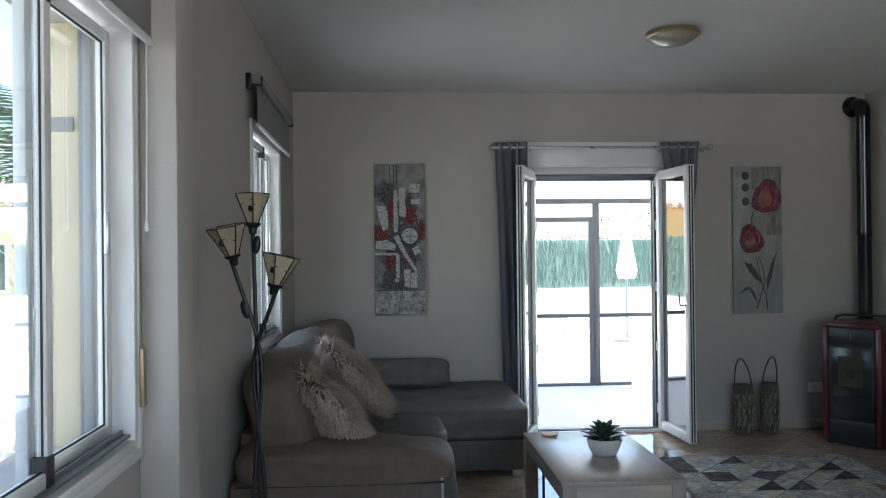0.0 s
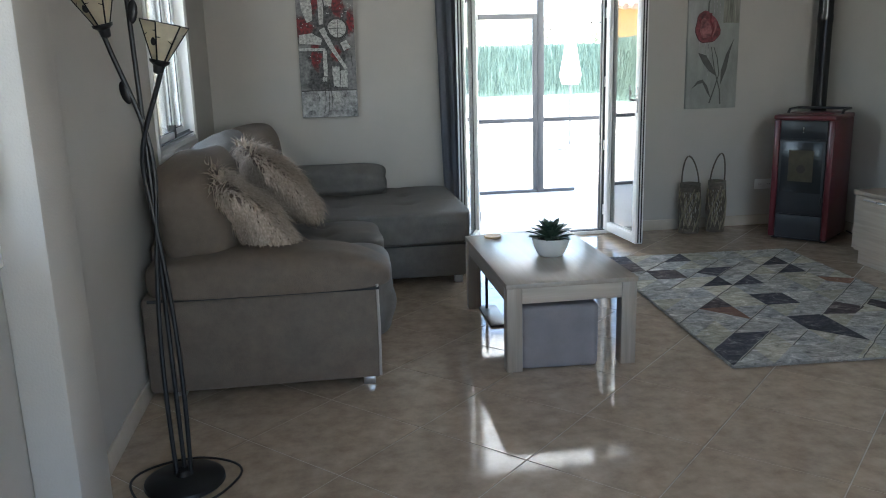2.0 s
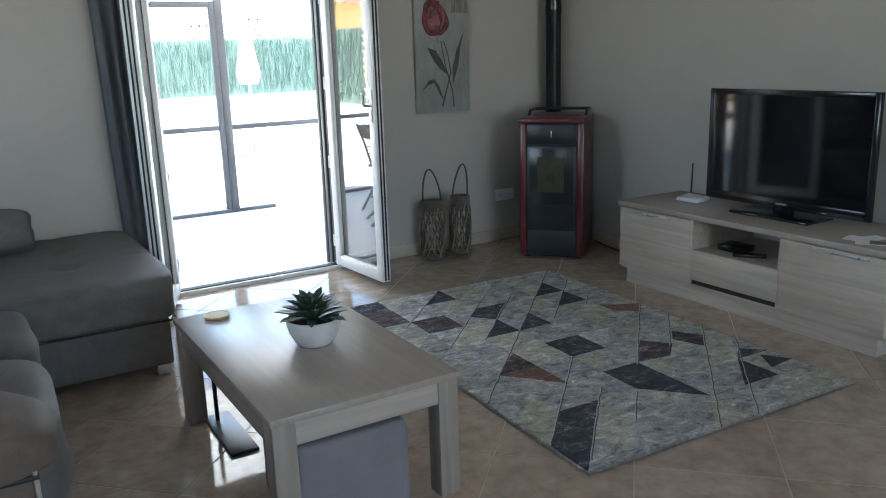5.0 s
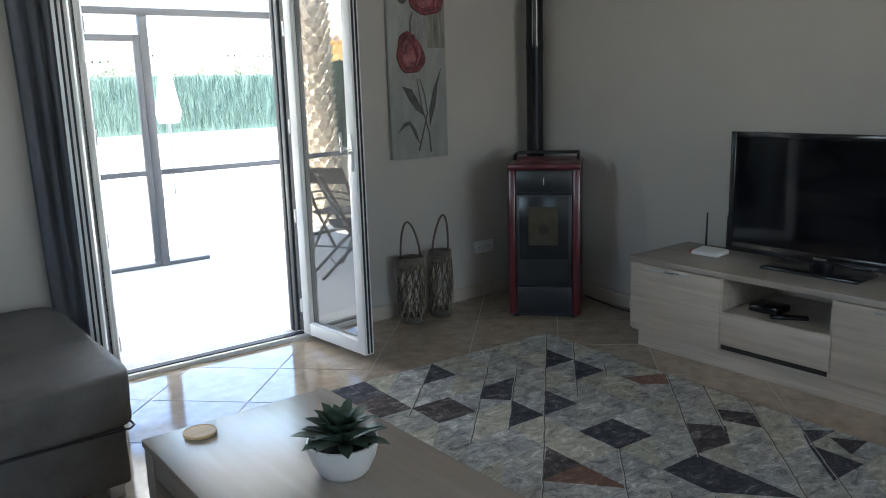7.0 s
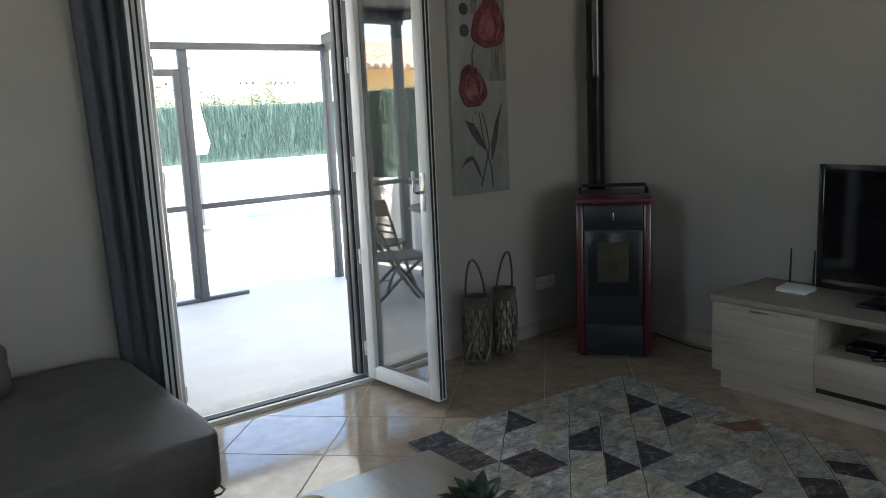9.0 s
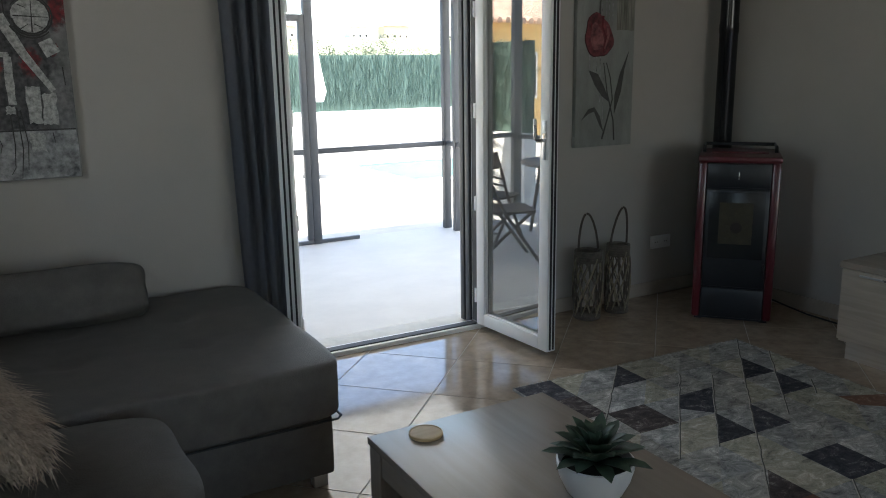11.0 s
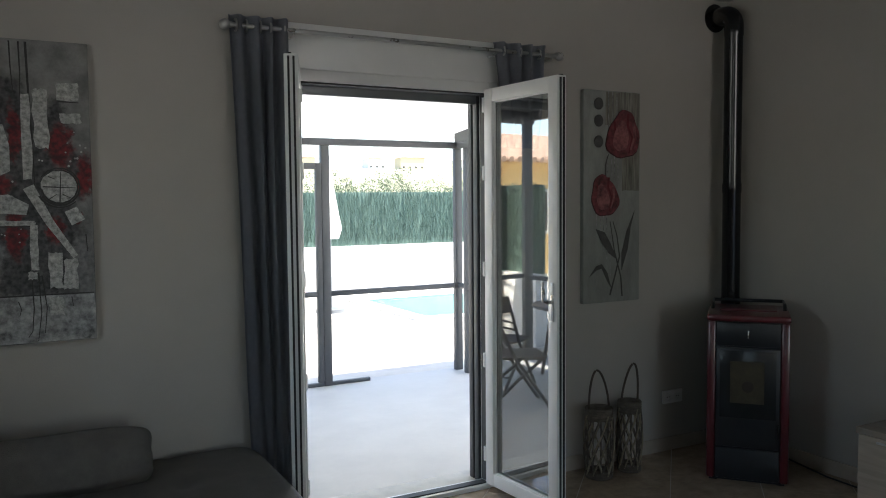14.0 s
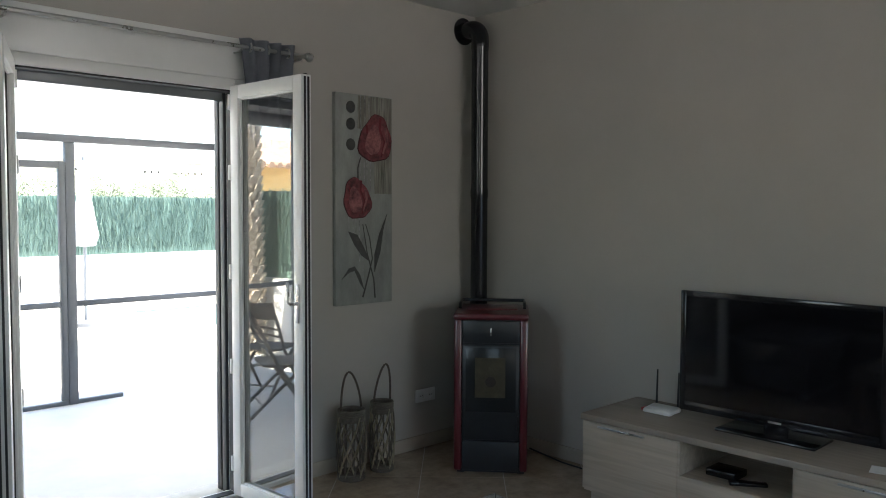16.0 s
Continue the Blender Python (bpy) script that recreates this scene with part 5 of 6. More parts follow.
for ci in range(7):
    for cj in range(10):
        for tri in ([(ci, cj), (ci + 1, cj), (ci + 1, cj + 1)], [(ci, cj), (ci + 1, cj + 1), (ci, cj + 1)]):
            pile(tri, rnd.choice((R_GREY, R_SAND, R_GREY, R_BLUE, R_SAND)), 0.0130 + rnd.uniform(-0.0003, 0.0003))
ONE = ((0, 0), (1, 0), (1, 1))
BLOCK = ((0, 0), (1, 0), (1, 1), (0, 1))
for (ci, cj), shape, material in (
        ((0, 9), BLOCK, R_SLATE), ((0, 8), BLOCK, R_PLUM), ((2, 9), ONE, R_SLATE), ((1, 7), BLOCK, R_PLUM), ((3, 7), ((0, 0), (1, 1), (0, 1), (-0.5, 0.5)), R_SLATE),
        ((2, 6), ONE, R_SLATE), ((3, 6), ONE, R_SLATE), ((3, 4), BLOCK, R_SLATE), ((5, 8), ONE, R_SLATE), ((5, 7), ONE, R_SLATE), ((6, 5), ((0.5, 0.5), (1, 1), (0, 1.4), (0, 0.9)), R_RUST),
        ((4, 3), ((0, 0), (0.9, -0.1), (1.5, 0.4), (1, 0.95)), R_PLUM), ((6, 3), ((-0.3, 0.6), (0, -0.1), (0.5, 0.4), (0.1, 1)), R_PLUM), ((3, 2), ((0, 0), (1, -1), (1, 1), (0, 1)), R_SLATE), ((5, 1), ONE, R_SLATE),
        ((6, 2), ((0, 0), (1, 0), (0.5, 0.4)), R_SLATE), ((0, 0), ((0, 0), (2, 2), (1, 2), (0, 1)), R_SLATE), ((1, 4), ((0, 0), (1, 0), (1, 0.9)), R_PLUM), ((1, 3), ((0, 1), (1, -0.1), (1, 1)), R_RUST), ((6, 1), ((0.2, 0.3), (1, 0.4), (0.6, 0.9)), R_PLUM)):
    pile([(ci + a, cj + b) for a, b in shape], material, 0.0142)
# slanting seams, each running along one diagonal of the cells
for u, a, b in ((7, 0.7, 3.0), (5, 0.9, 3.9), (4, 1.9, 4.5), (3, 0.0, 7.0), (2, 4.3, 7.0), (1, 0.0, 3.0), (0, 0.3, 2.4), (-1, 2.0, 2.9), (-1, 3.9, 7.0), (-2, 5.3, 7.0), (-3.1, 3.1, 7.0), (-4.1, 4.1, 7.0), (1, 5.7, 6.3)):
    bm = bmesh.new()
    pts = []
    steps = max(3, int((b - a) * 6))
    for q in range(steps + 1):
        x = a + (b - a) * q / steps
        pts.append((-RW / 2 + x * CW + rnd.uniform(-0.0025, 0.0025), -RL / 2 + (x + u) * CL + rnd.uniform(-0.0025, 0.0025), 0.0140))
    tube(bm, pts, 0.0018, 5)
    part("seam", bm, R_SEAM, rug, "raised pale seam", world=False)
    # shade beside the seam, laid as a dark strip
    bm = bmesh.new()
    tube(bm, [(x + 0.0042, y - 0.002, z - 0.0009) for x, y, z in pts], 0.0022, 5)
    part("seam_shade", bm, R_SEAM_SHADE, rug, "dark strip for the shade in the groove beside the seam", world=False)
# frayed pile along the edges
vs, fs = [], []
for q in range(8000):
    e = rnd.random() * 2 * (RW + RL)
    if e < 2 * RW:
        sg = -1 if e < RW else 1
        o, out = Vector((e % RW - RW / 2, sg * (RL / 2 - 0.004), 0.0)), Vector((0, sg, 0))
    else:
        sg = -1 if e < 2 * RW + RL else 1
        o, out = Vector((sg * (RW / 2 - 0.004), (e - 2 * RW) % RL - RL / 2, 0.0)), Vector((sg, 0, 0))
    o.z = rnd.uniform(0.002, 0.013)
    along = Vector((-out.y, out.x, 0)) * 0.0022
    tip = o + out * rnd.uniform(0.005, 0.018) + along * rnd.uniform(-2, 2) + Vector((0, 0, rnd.uniform(-0.004, 0.005)))
    tip.z = max(0.001, tip.z)
    q0 = len(vs)
    vs += [o - along, o + along, tip]
    fs.append((q0, q0 + 1, q0 + 2))
me = bpy.data.meshes.new("fringe")
me.from_pydata(vs, [], fs)
me.materials.append(R_GREY)
ep = new("fringe", me)
ep.parent = rug
tagged(ep, "frayed pale pile along the edge", kind="stuff")

# ---- terrace and garden ----
TZF = -0.25
G = {}
G["ground"] = mat("pale_paving", (0.50, 0.47, 0.42), 0.85, var=0.15, scale=2.0, bump=0.3, bscale=40)
G["terrace"] = mat("pale_terrace_tile", (0.46, 0.44, 0.41), 0.6, var=0.08, scale=3.0, bump=0.1)
G["hedge"] = mat("green_screening", (0.065, 0.118, 0.092), 0.85, var=0.35, scale=3, bump=0.6, bscale=30, stain=(0.125, 0.185, 0.15), stretch=(9, 9, 0.45))
G["white"] = mat("white_render", (0.78, 0.76, 0.71), 0.85, var=0.05, scale=3, bump=0.4, bscale=80)
G["sheet"] = mat("translucent_roof_sheet", (0.80, 0.80, 0.78), 0.5, var=0.03, scale=2, bump=0.05)
sn, sl = G["sheet"].node_tree.nodes, G["sheet"].node_tree.links
s_tr, s_mx = sn.new("ShaderNodeBsdfTranslucent"), sn.new("ShaderNodeMixShader")
s_tr.inputs[0].default_value = (0.85, 0.86, 0.85, 1)
s_mx.inputs[0].default_value = 0.5
sl.new(sn["Principled BSDF"].outputs[0], s_mx.inputs[1])
sl.new(s_tr.outputs[0], s_mx.inputs[2])
sl.new(s_mx.outputs[0], sn["Material Output"].inputs[0])
G["ochre"] = mat("ochre_render", (0.62, 0.42, 0.17), 0.85, var=0.08, scale=2, bump=0.3)
G["cream"] = mat("cream_render", (0.66, 0.56, 0.38), 0.85, var=0.06, scale=2, bump=0.3)
G["roof"] = mat("terracotta", (0.34, 0.20, 0.14), 0.8, var=0.3, scale=5, bump=0.3, stain=(0.50, 0.36, 0.26))
G["bark"] = mat("palm_bark", (0.46, 0.37, 0.27), 0.9, var=0.35, scale=20, bump=0.8, stain=(0.66, 0.57, 0.45))
G["palm"] = mat("palm_leaf", (0.05, 0.10, 0.035), 0.6, var=0.35, scale=6, bump=0.1)
G["tree"] = mat("foliage", (0.075, 0.105, 0.06), 0.8, var=0.5, scale=3, bump=0.3)
G["hill"] = mat("dry_hill", (0.22, 0.21, 0.13), 0.95, var=0.35, scale=0.05, bump=0)
G["water"] = mat("pool_water", (0.004, 0.115, 0.112), 0.15, var=0.15, scale=3, bump=0.2, bscale=5, spec=0.04)
G["rattan"] = mat("brown_chair_frame", (0.055, 0.042, 0.036), 0.5, var=0.2, bump=0.2)
G["sling"] = mat("brown_mesh_sling", (0.09, 0.072, 0.062), 0.8, var=0.15, bump=0.5, bscale=400)

bm = bmesh.new()
n = 48
ringv = []
for rr in (14.0, 60.0, 300.0, 3000.0):
    ringv.append([bm.verts.new((rr * math.cos(2 * math.pi * k / n) + 2, rr * math.sin(2 * math.pi * k / n) + 6, TZF - 0.05)) for k in range(n)])
bm.faces.new(ringv[0])
for a, b in zip(ringv, ringv[1:]):
    for k in range(n):
        bm.faces.new((a[k], a[(k + 1) % n], b[(k + 1) % n], b[k]))
structure("ground", bm, G["ground"], "pale sunlit paving and dry ground", "ground", smooth=0)
structure("terrace_floor", boxes((-2.4, 4.3, YN + T, 10.2, TZF - 0.04, TZF), bev=0.006), G["terrace"], "pale tiled terrace floor", "floor")
structure("roof_slab", boxes((XL - T - 0.2, XR + T + 0.2, YB - T, YN + T, H + 0.21, H + 0.45)), G["white"], "flat roof slab above the room", "roof")

# screened porch
porch = thing("screened_porch", 1.0, 10.1, TZF, "dark grey aluminium framed terrace enclosure with white roof", "enclosure", kind="structure")
PY0, PY1 = 10.07, 10.13
for x in (0.42, 1.68, 2.76, 4.22):
    part("post", boxes((x - 0.04, x + 0.04, PY0, PY1, TZF, 2.07), bev=0.004), M["porch"], porch)
for a, b, sill in ((-1.31, 0.38, 0.38), (0.46, 1.64, 1.64), (1.72, 2.72, 2.72), (2.80, 4.18, 3.2)):
    part("rail", boxes((a, b, PY0 + 0.01, PY1 - 0.01, 0.62, 0.67), bev=0.003), M["porch"], porch)
    part("sill_rail", boxes((a, sill, PY0 + 0.01, PY1 - 0.01, TZF, TZF + 0.035), bev=0.003), M["porch"], porch)
part("beam", boxes((0.37, 4.26, PY0 - 0.01, PY1 + 0.01, 2.07, 2.135), bev=0.004), M["porch"], porch)
pd = part("screen_door", boxes((1.72, 1.77, PY0 + 0.005, PY1 - 0.005, TZF + 0.04, 1.90), (2.665, 2.72, PY0 + 0.005, PY1 - 0.005, TZF + 0.04, 1.90), (1.77, 2.665, PY0 + 0.005, PY1 - 0.005, 1.84, 1.90), bev=0.003), M["porch"], porch)
for y in (8.4, 9.9, 6.72):
    part("side_post", boxes((4.19, 4.25, y - 0.03, y + 0.03, TZF, 2.07), bev=0.004), M["porch"], porch)
part("side_rail", boxes((4.20, 4.24, 6.75, 10.07, 0.62, 0.67), bev=0.003), M["porch"], porch)
part("side_beam", boxes((4.19, 4.25, 6.69, 10.06, 2.07, 2.135), bev=0.003), M["porch"], porch)
# the higher western bay
part("corner_post", boxes((-1.44, -1.32, PY0, PY1, TZF, 2.41), bev=0.004), M["porch"], porch)
part("high_beam", boxes((-1.46, 0.46, PY0 - 0.01, PY1 + 0.01, 2.41, 2.55), bev=0.004), M["porch"], porch)
part("west_beam", boxes((-1.44, -1.36, 6.69, PY0 - 0.012, 2.45, 2.55), bev=0.004), M["porch"], porch)
part("west_rail", boxes((-1.42, -1.38, 6.69, PY0 - 0.002, 0.60, 0.65), bev=0.003), M["porch"], porch)
part("west_roof", boxes((-1.7, 0.40, YN + T + 0.004, 10.35, 2.552, 2.59), bev=0.003), M["porch"], porch, "dark roof boarding")
rf = bmesh.new()
# the last two panels, past x = 4.25, are added to keep sun off the terrace
for k in range(3, 9):
    x0 = -2.4 + k * 0.95
    box(rf, x0, x0 + 0.95, YN + T + 0.004, 10.35, 2.0, 2.03, 0.003)
for v in rf.verts:
    v.co.z += 0.20 + 0.11 * (10.35 - v.co.y)
# added strip closing the gap under the roof against side sun
fb = boxes((4.19, 4.25, 6.69, 10.10, 2.137, 2.20))
for v in fb.verts:
    if v.co.z > 2.18:
        v.co.z = 2.197 + 0.11 * (10.35 - v.co.y)
part("sun_block_fascia", fb, M["porch"], porch)
part("roof_panel", rf, G["sheet"], porch, "white roof panels, two added past the porch to block sun")


# ---- garden furniture ----
def terrace_chair(x, y, turn):
    c = thing("terrace_chair", x, y, TZF, "brown folding terrace chair with slatted back", "chair", "chairs on the terrace", turn=turn)
    def lean(z):
        return 0.05 + 0.47 * (z - 0.45)
    for s in (-1, 1):
        bm = bmesh.new()
        tube(bm, [(s * 0.22, -0.27, 0), (s * 0.22, 0.05, 0.45), (s * 0.22, lean(0.68), 0.68), (s * 0.22, lean(0.90) + 0.02, 0.90)], 0.015, 8)
        part("long_leg", bm, G["rattan"], c, world=False)
        bm = bmesh.new()
        tube(bm, [(s * 0.19, 0.30, 0), (s * 0.19, 0.05, 0.24), (s * 0.19, -0.20, 0.45)], 0.015, 8)
        part("short_leg", bm, G["rattan"], c, world=False)
    bm = bmesh.new()
    cushion(bm, -0.215, 0.215, -0.24, 0.17, 0.44, 0.465, 8, 9, sag=0.012)
    part("seat", bm, G["sling"], c, world=False, smooth=60)
    bm = bmesh.new()
    cushion(bm, -0.22, 0.22, -0.010, 0.010, 0.0, 0.17, 8, 9, m=pose(0, lean(0.74), 0.74, -25, 0, 0))
    part("backrest", bm, G["sling"], c, world=False, smooth=60)
    for z in (0.60, 0.67):
        bm = bmesh.new()
        tube(bm, [(x, lean(z) + 0.03 * (1 - (x / 0.22) ** 2), z - 0.03 * (x / 0.22) ** 2) for x in (-0.22, -0.12, 0, 0.12, 0.22)], 0.010, 8)
        part("back_slat", bm, G["rattan"], c, world=False)
    bm = bmesh.new()
    tube(bm, [(-0.19, 0.17, 0.125), (0.19, 0.17, 0.125)], 0.009, 8)
    part("cross_bar", bm, G["rattan"], c, world=False)
    return c


terrace_chair(0.42, 8.3, -62)
terrace_chair(0.02, 8.95, -110)
tt = thing("terrace_table", -0.95, 8.75, TZF, "round dark terrace table with a small yellow pot", "table")
part("tabletop", lathe(bmesh.new(), [(0, 0.70), (0.55, 0.70), (0.56, 0.71), (0.55, 0.725), (0, 0.725)], -0.95, 8.75, 36, TZF), G["rattan"], tt)
for k in range(4):
    a = math.pi / 4 + k * math.pi / 2
    bm = bmesh.new()
    tube(bm, [(-0.95 + 0.45 * math.cos(a), 8.75 + 0.45 * math.sin(a), TZF), (-0.95 + 0.35 * math.cos(a), 8.75 + 0.35 * math.sin(a), TZF + 0.70)], 0.018, 8)
    part("leg", bm, G["rattan"], tt)
jar = thing("table_pot", -0.75, 8.85, TZF + 0.725, "small yellow candle pot on the terrace table", "pot")
part("pot", lathe(bmesh.new(), [(0, 0), (0.04, 0), (0.05, 0.06), (0.045, 0.09), (0.04, 0.088), (0, 0.08)], -0.75, 8.85, 20, TZF + 0.725), mat("yellow_glaze", (0.55, 0.42, 0.05), 0.35), jar)

par = thing("garden_parasol", 4.79, 15.3, TZF - 0.05, "closed white parasol on a grey pole by the pool", "parasol")
bm = bmesh.new()
tube(bm, [(4.74, 15.3, -0.3), (4.74, 15.3, 2.28)], 0.025, 10)
part("pole", bm, M["alu"], par)
bm = bmesh.new()
rows = []
for j in range(9):
    f = j / 8
    r = 0.03 + 0.17 * f ** 1.3 if f < 0.9 else 0.13
    rows.append([bm.verts.new((4.74 + r * (1 + 0.25 * math.cos(6 * a)) * math.cos(a), 15.3 + r * (1 + 0.25 * math.cos(6 * a)) * math.sin(a), 2.22 - 1.30 * f)) for a in [2 * math.pi * k / 24 for k in range(24)]])
for a, b in zip(rows, rows[1:]):
    for k in range(24):
        bm.faces.new((a[k], a[(k + 1) % 24], b[(k + 1) % 24], b[k]))
part("canopy", bm, G["white"], par, "folded white canopy", smooth=60)
part("foot", lathe(bmesh.new(), [(0, 0), (0.25, 0), (0.25, 0.06), (0.05, 0.09), (0, 0.09)], 4.74, 15.3, 24, TZF - 0.05), M["alu"], par)


def lounger(x, y, turn):
    s = thing("sun_lounger", x, y, TZF - 0.05, "white plastic sun lounger on the paving", "lounger", "sun loungers in the garden", turn=turn)
    part("bed", boxes((-0.3, 0.3, -0.95, 0.35, 0.30, 0.35), bev=0.015), G["white"], s, world=False)
    bm = bmesh.new()
    box(bm, -0.3, 0.3, 0, 0.7, -0.025, 0.025, 0.015, m=pose(0, 0.36, 0.34, 45, 0, 0))
    part("backrest", bm, G["white"], s, world=False)
    for a in (-0.26, 0.26):
        for b in (-0.8, 0.25):
            part("leg", boxes((a - 0.025, a + 0.025, b - 0.025, b + 0.025, 0, 0.30)), G["white"], s, world=False)


lounger(2.6, 16.6, 20)
lounger(4.2, 17.0, 0)

pool = thing("swimming_pool", 8.2, 15.1, TZF - 0.05, "turquoise swimming pool with pale coping", "pool", kind="structure")
part("water", boxes((5.75, 10.4, 13.8, 16.3, TZF - 0.05, TZF - 0.035)), G["water"], pool, smooth=0)
part("coping", boxes((5.5, 10.65, 13.55, 13.8, TZF - 0.05, TZF - 0.01), (5.5, 10.65, 16.3, 16.55, TZF - 0.05, TZF - 0.01), (5.5, 5.75, 13.8, 16.3, TZF - 0.05, TZF - 0.01), (10.4, 10.65, 13.8, 16.3, TZF - 0.05, TZF - 0.01), bev=0.01), G["white"], pool)

# boundary wall with green screening
structure("garden_wall", boxes((-1.7, 20, 18.05, 18.25, TZF - 0.05, 0.62), (-1.9, -1.7, 10.3, 18.25, TZF - 0.05, 0.62), bev=0.01), G["white"], "low white rendered garden wall", "wall")
fence = thing("green_screen", 2, 18.1, 0.62, "green artificial hedge screening above the garden wall", "fence", kind="structure")
bm = boxes((-1.7, 20, 18.12, 18.16, 0.62, 1.72), (-1.86, -1.82, 10.3, 18.16, 0.62, 1.72))
part("netting", bm, G["hedge"], fence)
rnd = random.Random(5)
vs, fs = [], []
for i in range(30000):
    if i % 4 == 3:
        o = Vector((-1.815, rnd.uniform(10.3, 18), rnd.uniform(0.74, 1.76)))
        d = Vector((rnd.uniform(0.05, 0.25), rnd.uniform(-0.3, 0.3), -1))
    else:
        o = Vector((rnd.uniform(-1.7, 16), 18.115, rnd.uniform(0.74, 1.76)))
        d = Vector((rnd.uniform(-0.3, 0.3), -rnd.uniform(0.05, 0.25), -1))
    d = d.normalized() * rnd.uniform(0.08, 0.24)
    w = d.cross(Vector((rnd.uniform(-1, 1), rnd.uniform(-1, 1), rnd.uniform(-1, 1)))).normalized() * 0.006
    k = len(vs)
    vs += [o - w, o + w, o + d]
    fs.append((k, k + 1, k + 2))
me = bpy.data.meshes.new("needles")
me.from_pydata([v - Vector((2, 18.1, 0.62)) for v in vs], [], fs)
me.materials.append(G["hedge"])
nd = new("needles", me)
nd.parent = fence
tagged(nd, "tufts of plastic needles", kind="stuff")


# ---- palms, trees and houses ----
def palm(x, y, h, r, crown, seed, label):
    p = thing("palm_tree", x, y, TZF - 0.05, label, "palm tree", "palms in the garden")
    rnd = random.Random(seed)
    z0 = TZF - 0.05
    bm = bmesh.new()
    tube(bm, [(x, y, z0), (x + 0.05, y, z0 + h * 0.5), (x + 0.1, y, z0 + h)], [r, r * 0.88, r * 0.9], 20)
    part("trunk", bm, G["bark"], p)
    vs, fs = [], []
    z, i = 0.1, 0
    while z < h:
        for k in range(9):
            a = 2 * math.pi * (k + 0.5 * (i % 2)) / 9 + rnd.uniform(-0.08, 0.08)
            rr = r * (1 - 0.12 * z / h)
            c = Vector((x + 0.1 * z / h + rr * math.cos(a), y + rr * math.sin(a), z0 + z))
            out, side = Vector((math.cos(a), math.sin(a), 0)), Vector((-math.sin(a), math.cos(a), 0))
            w = r * 0.32
            q = len(vs)
            tip = c + out * 0.05 + Vector((0, 0, 0.10)) + side * rnd.uniform(-0.02, 0.02)
            vs += [c - side * w, c + side * w, tip + side * w * 0.5, tip - side * w * 0.5, c + Vector((0, 0, 0.10)) + side * w * 0.4, c + Vector((0, 0, 0.10)) - side * w * 0.4]
            fs += [(q, q + 1, q + 2, q + 3), (q + 3, q + 2, q + 4, q + 5), (q + 1, q + 4, q + 2), (q, q + 3, q + 5)]
        z += 0.10
        i += 1
    me = bpy.data.meshes.new("leaf_scars")
    me.from_pydata([v - Vector((x, y, z0)) for v in vs], [], fs)
    me.materials.append(G["bark"])
    sc = new("leaf_scars", me)
    sc.parent = p
    tagged(sc, "rough stubs of cut fronds", kind="stuff")
    for k in range(crown):
        az, el = rnd.uniform(0, 2 * math.pi), rnd.uniform(-0.3, 1.1)
        vs, fs = [], []
        o = Vector((x + 0.1, y, z0 + h))
        L = rnd.uniform(1.8, 2.6)
        spine = []
        for j in range(15):
            f = j / 14
            spine.append(o + Vector((math.cos(az) * math.cos(el), math.sin(az) * math.cos(el), math.sin(el))) * L * f + Vector((0, 0, -0.9 * f * f * L * 0.5)))
        side = Vector((-math.sin(az), math.cos(az), 0))
        for j in range(1, 15):
            for s in (-1, 1):
                for e in (0, 0.5):
                    b = spine[j - 1].lerp(spine[j], e)
                    ln = 0.42 * math.sin(math.pi * min(0.97, 0.12 + 0.85 * j / 15))
                    tp = b + side * s * ln + (spine[j] - spine[j - 1]) * 1.2 + Vector((0, 0, -0.12))
                    wv = (spine[j] - spine[j - 1]).normalized() * 0.018
                    q = len(vs)
                    vs += [b - wv, b + wv, tp]
                    fs.append((q, q + 1, q + 2))
        me = bpy.data.meshes.new("frond")
        me.from_pydata([v - Vector((x, y, z0)) for v in vs], [], fs)
        me.materials.append(G["palm"])
        fr = new("frond", me)
        fr.parent = p
    return p


palm(-1.43, 11.05, 4.2, 0.20, 22, 3, "stout palm tree with stubbly trunk")
palm(-3.9, 9.1, 2.6, 0.14, 26, 8, "short palm tree behind the balustrade")


def tree(x, y, h, r, seed):
    t = thing("garden_tree", x, y, TZF - 0.05, "leafy green tree beyond the garden wall", "tree", "trees beyond the wall")
    rnd = random.Random(seed)
    z0 = TZF - 0.05
    bm = bmesh.new()
    tube(bm, [(x, y, z0), (x + 0.1, y, z0 + h * 0.3), (x, y, z0 + h * 0.6)], [0.16, 0.11, 0.06], 8)
    for k in range(5):
        a = k * 1.3
        tube(bm, [(x + 0.05, y, z0 + h * 0.35), (x + r * 0.6 * math.cos(a), y + r * 0.6 * math.sin(a), z0 + h * 0.7)], [0.06, 0.02], 6)
    part("trunk", bm, G["bark"], t)
    vs, fs = [], []
    clumps = [(Vector((rnd.gauss(0, r * 0.5), rnd.gauss(0, r * 0.5), h * 0.72 + rnd.gauss(0, h * 0.14))), rnd.uniform(0.3, 0.6) * r * 0.7) for _ in range(16)]
    for c, cr in clumps:
        for _ in range(190):
            o = c + Vector((rnd.gauss(0, 1), rnd.gauss(0, 1), rnd.gauss(0, 1))).normalized() * cr * rnd.uniform(0.5, 1.05)
            a = Vector((rnd.uniform(-1, 1), rnd.uniform(-1, 1), rnd.uniform(-1, 1))) * 0.085
            b = Vector((rnd.uniform(-1, 1), rnd.uniform(-1, 1), rnd.uniform(-1, 1))) * 0.085
            q = len(vs)
            vs += [o, o + a, o + b]
            fs.append((q, q + 1, q + 2))
    me = bpy.data.meshes.new("crown")
    me.from_pydata(vs, [], fs)
    me.materials.append(G["tree"])
    cr = new("crown", me)
    cr.parent = t
    tagged(cr, kind="stuff")
    return t


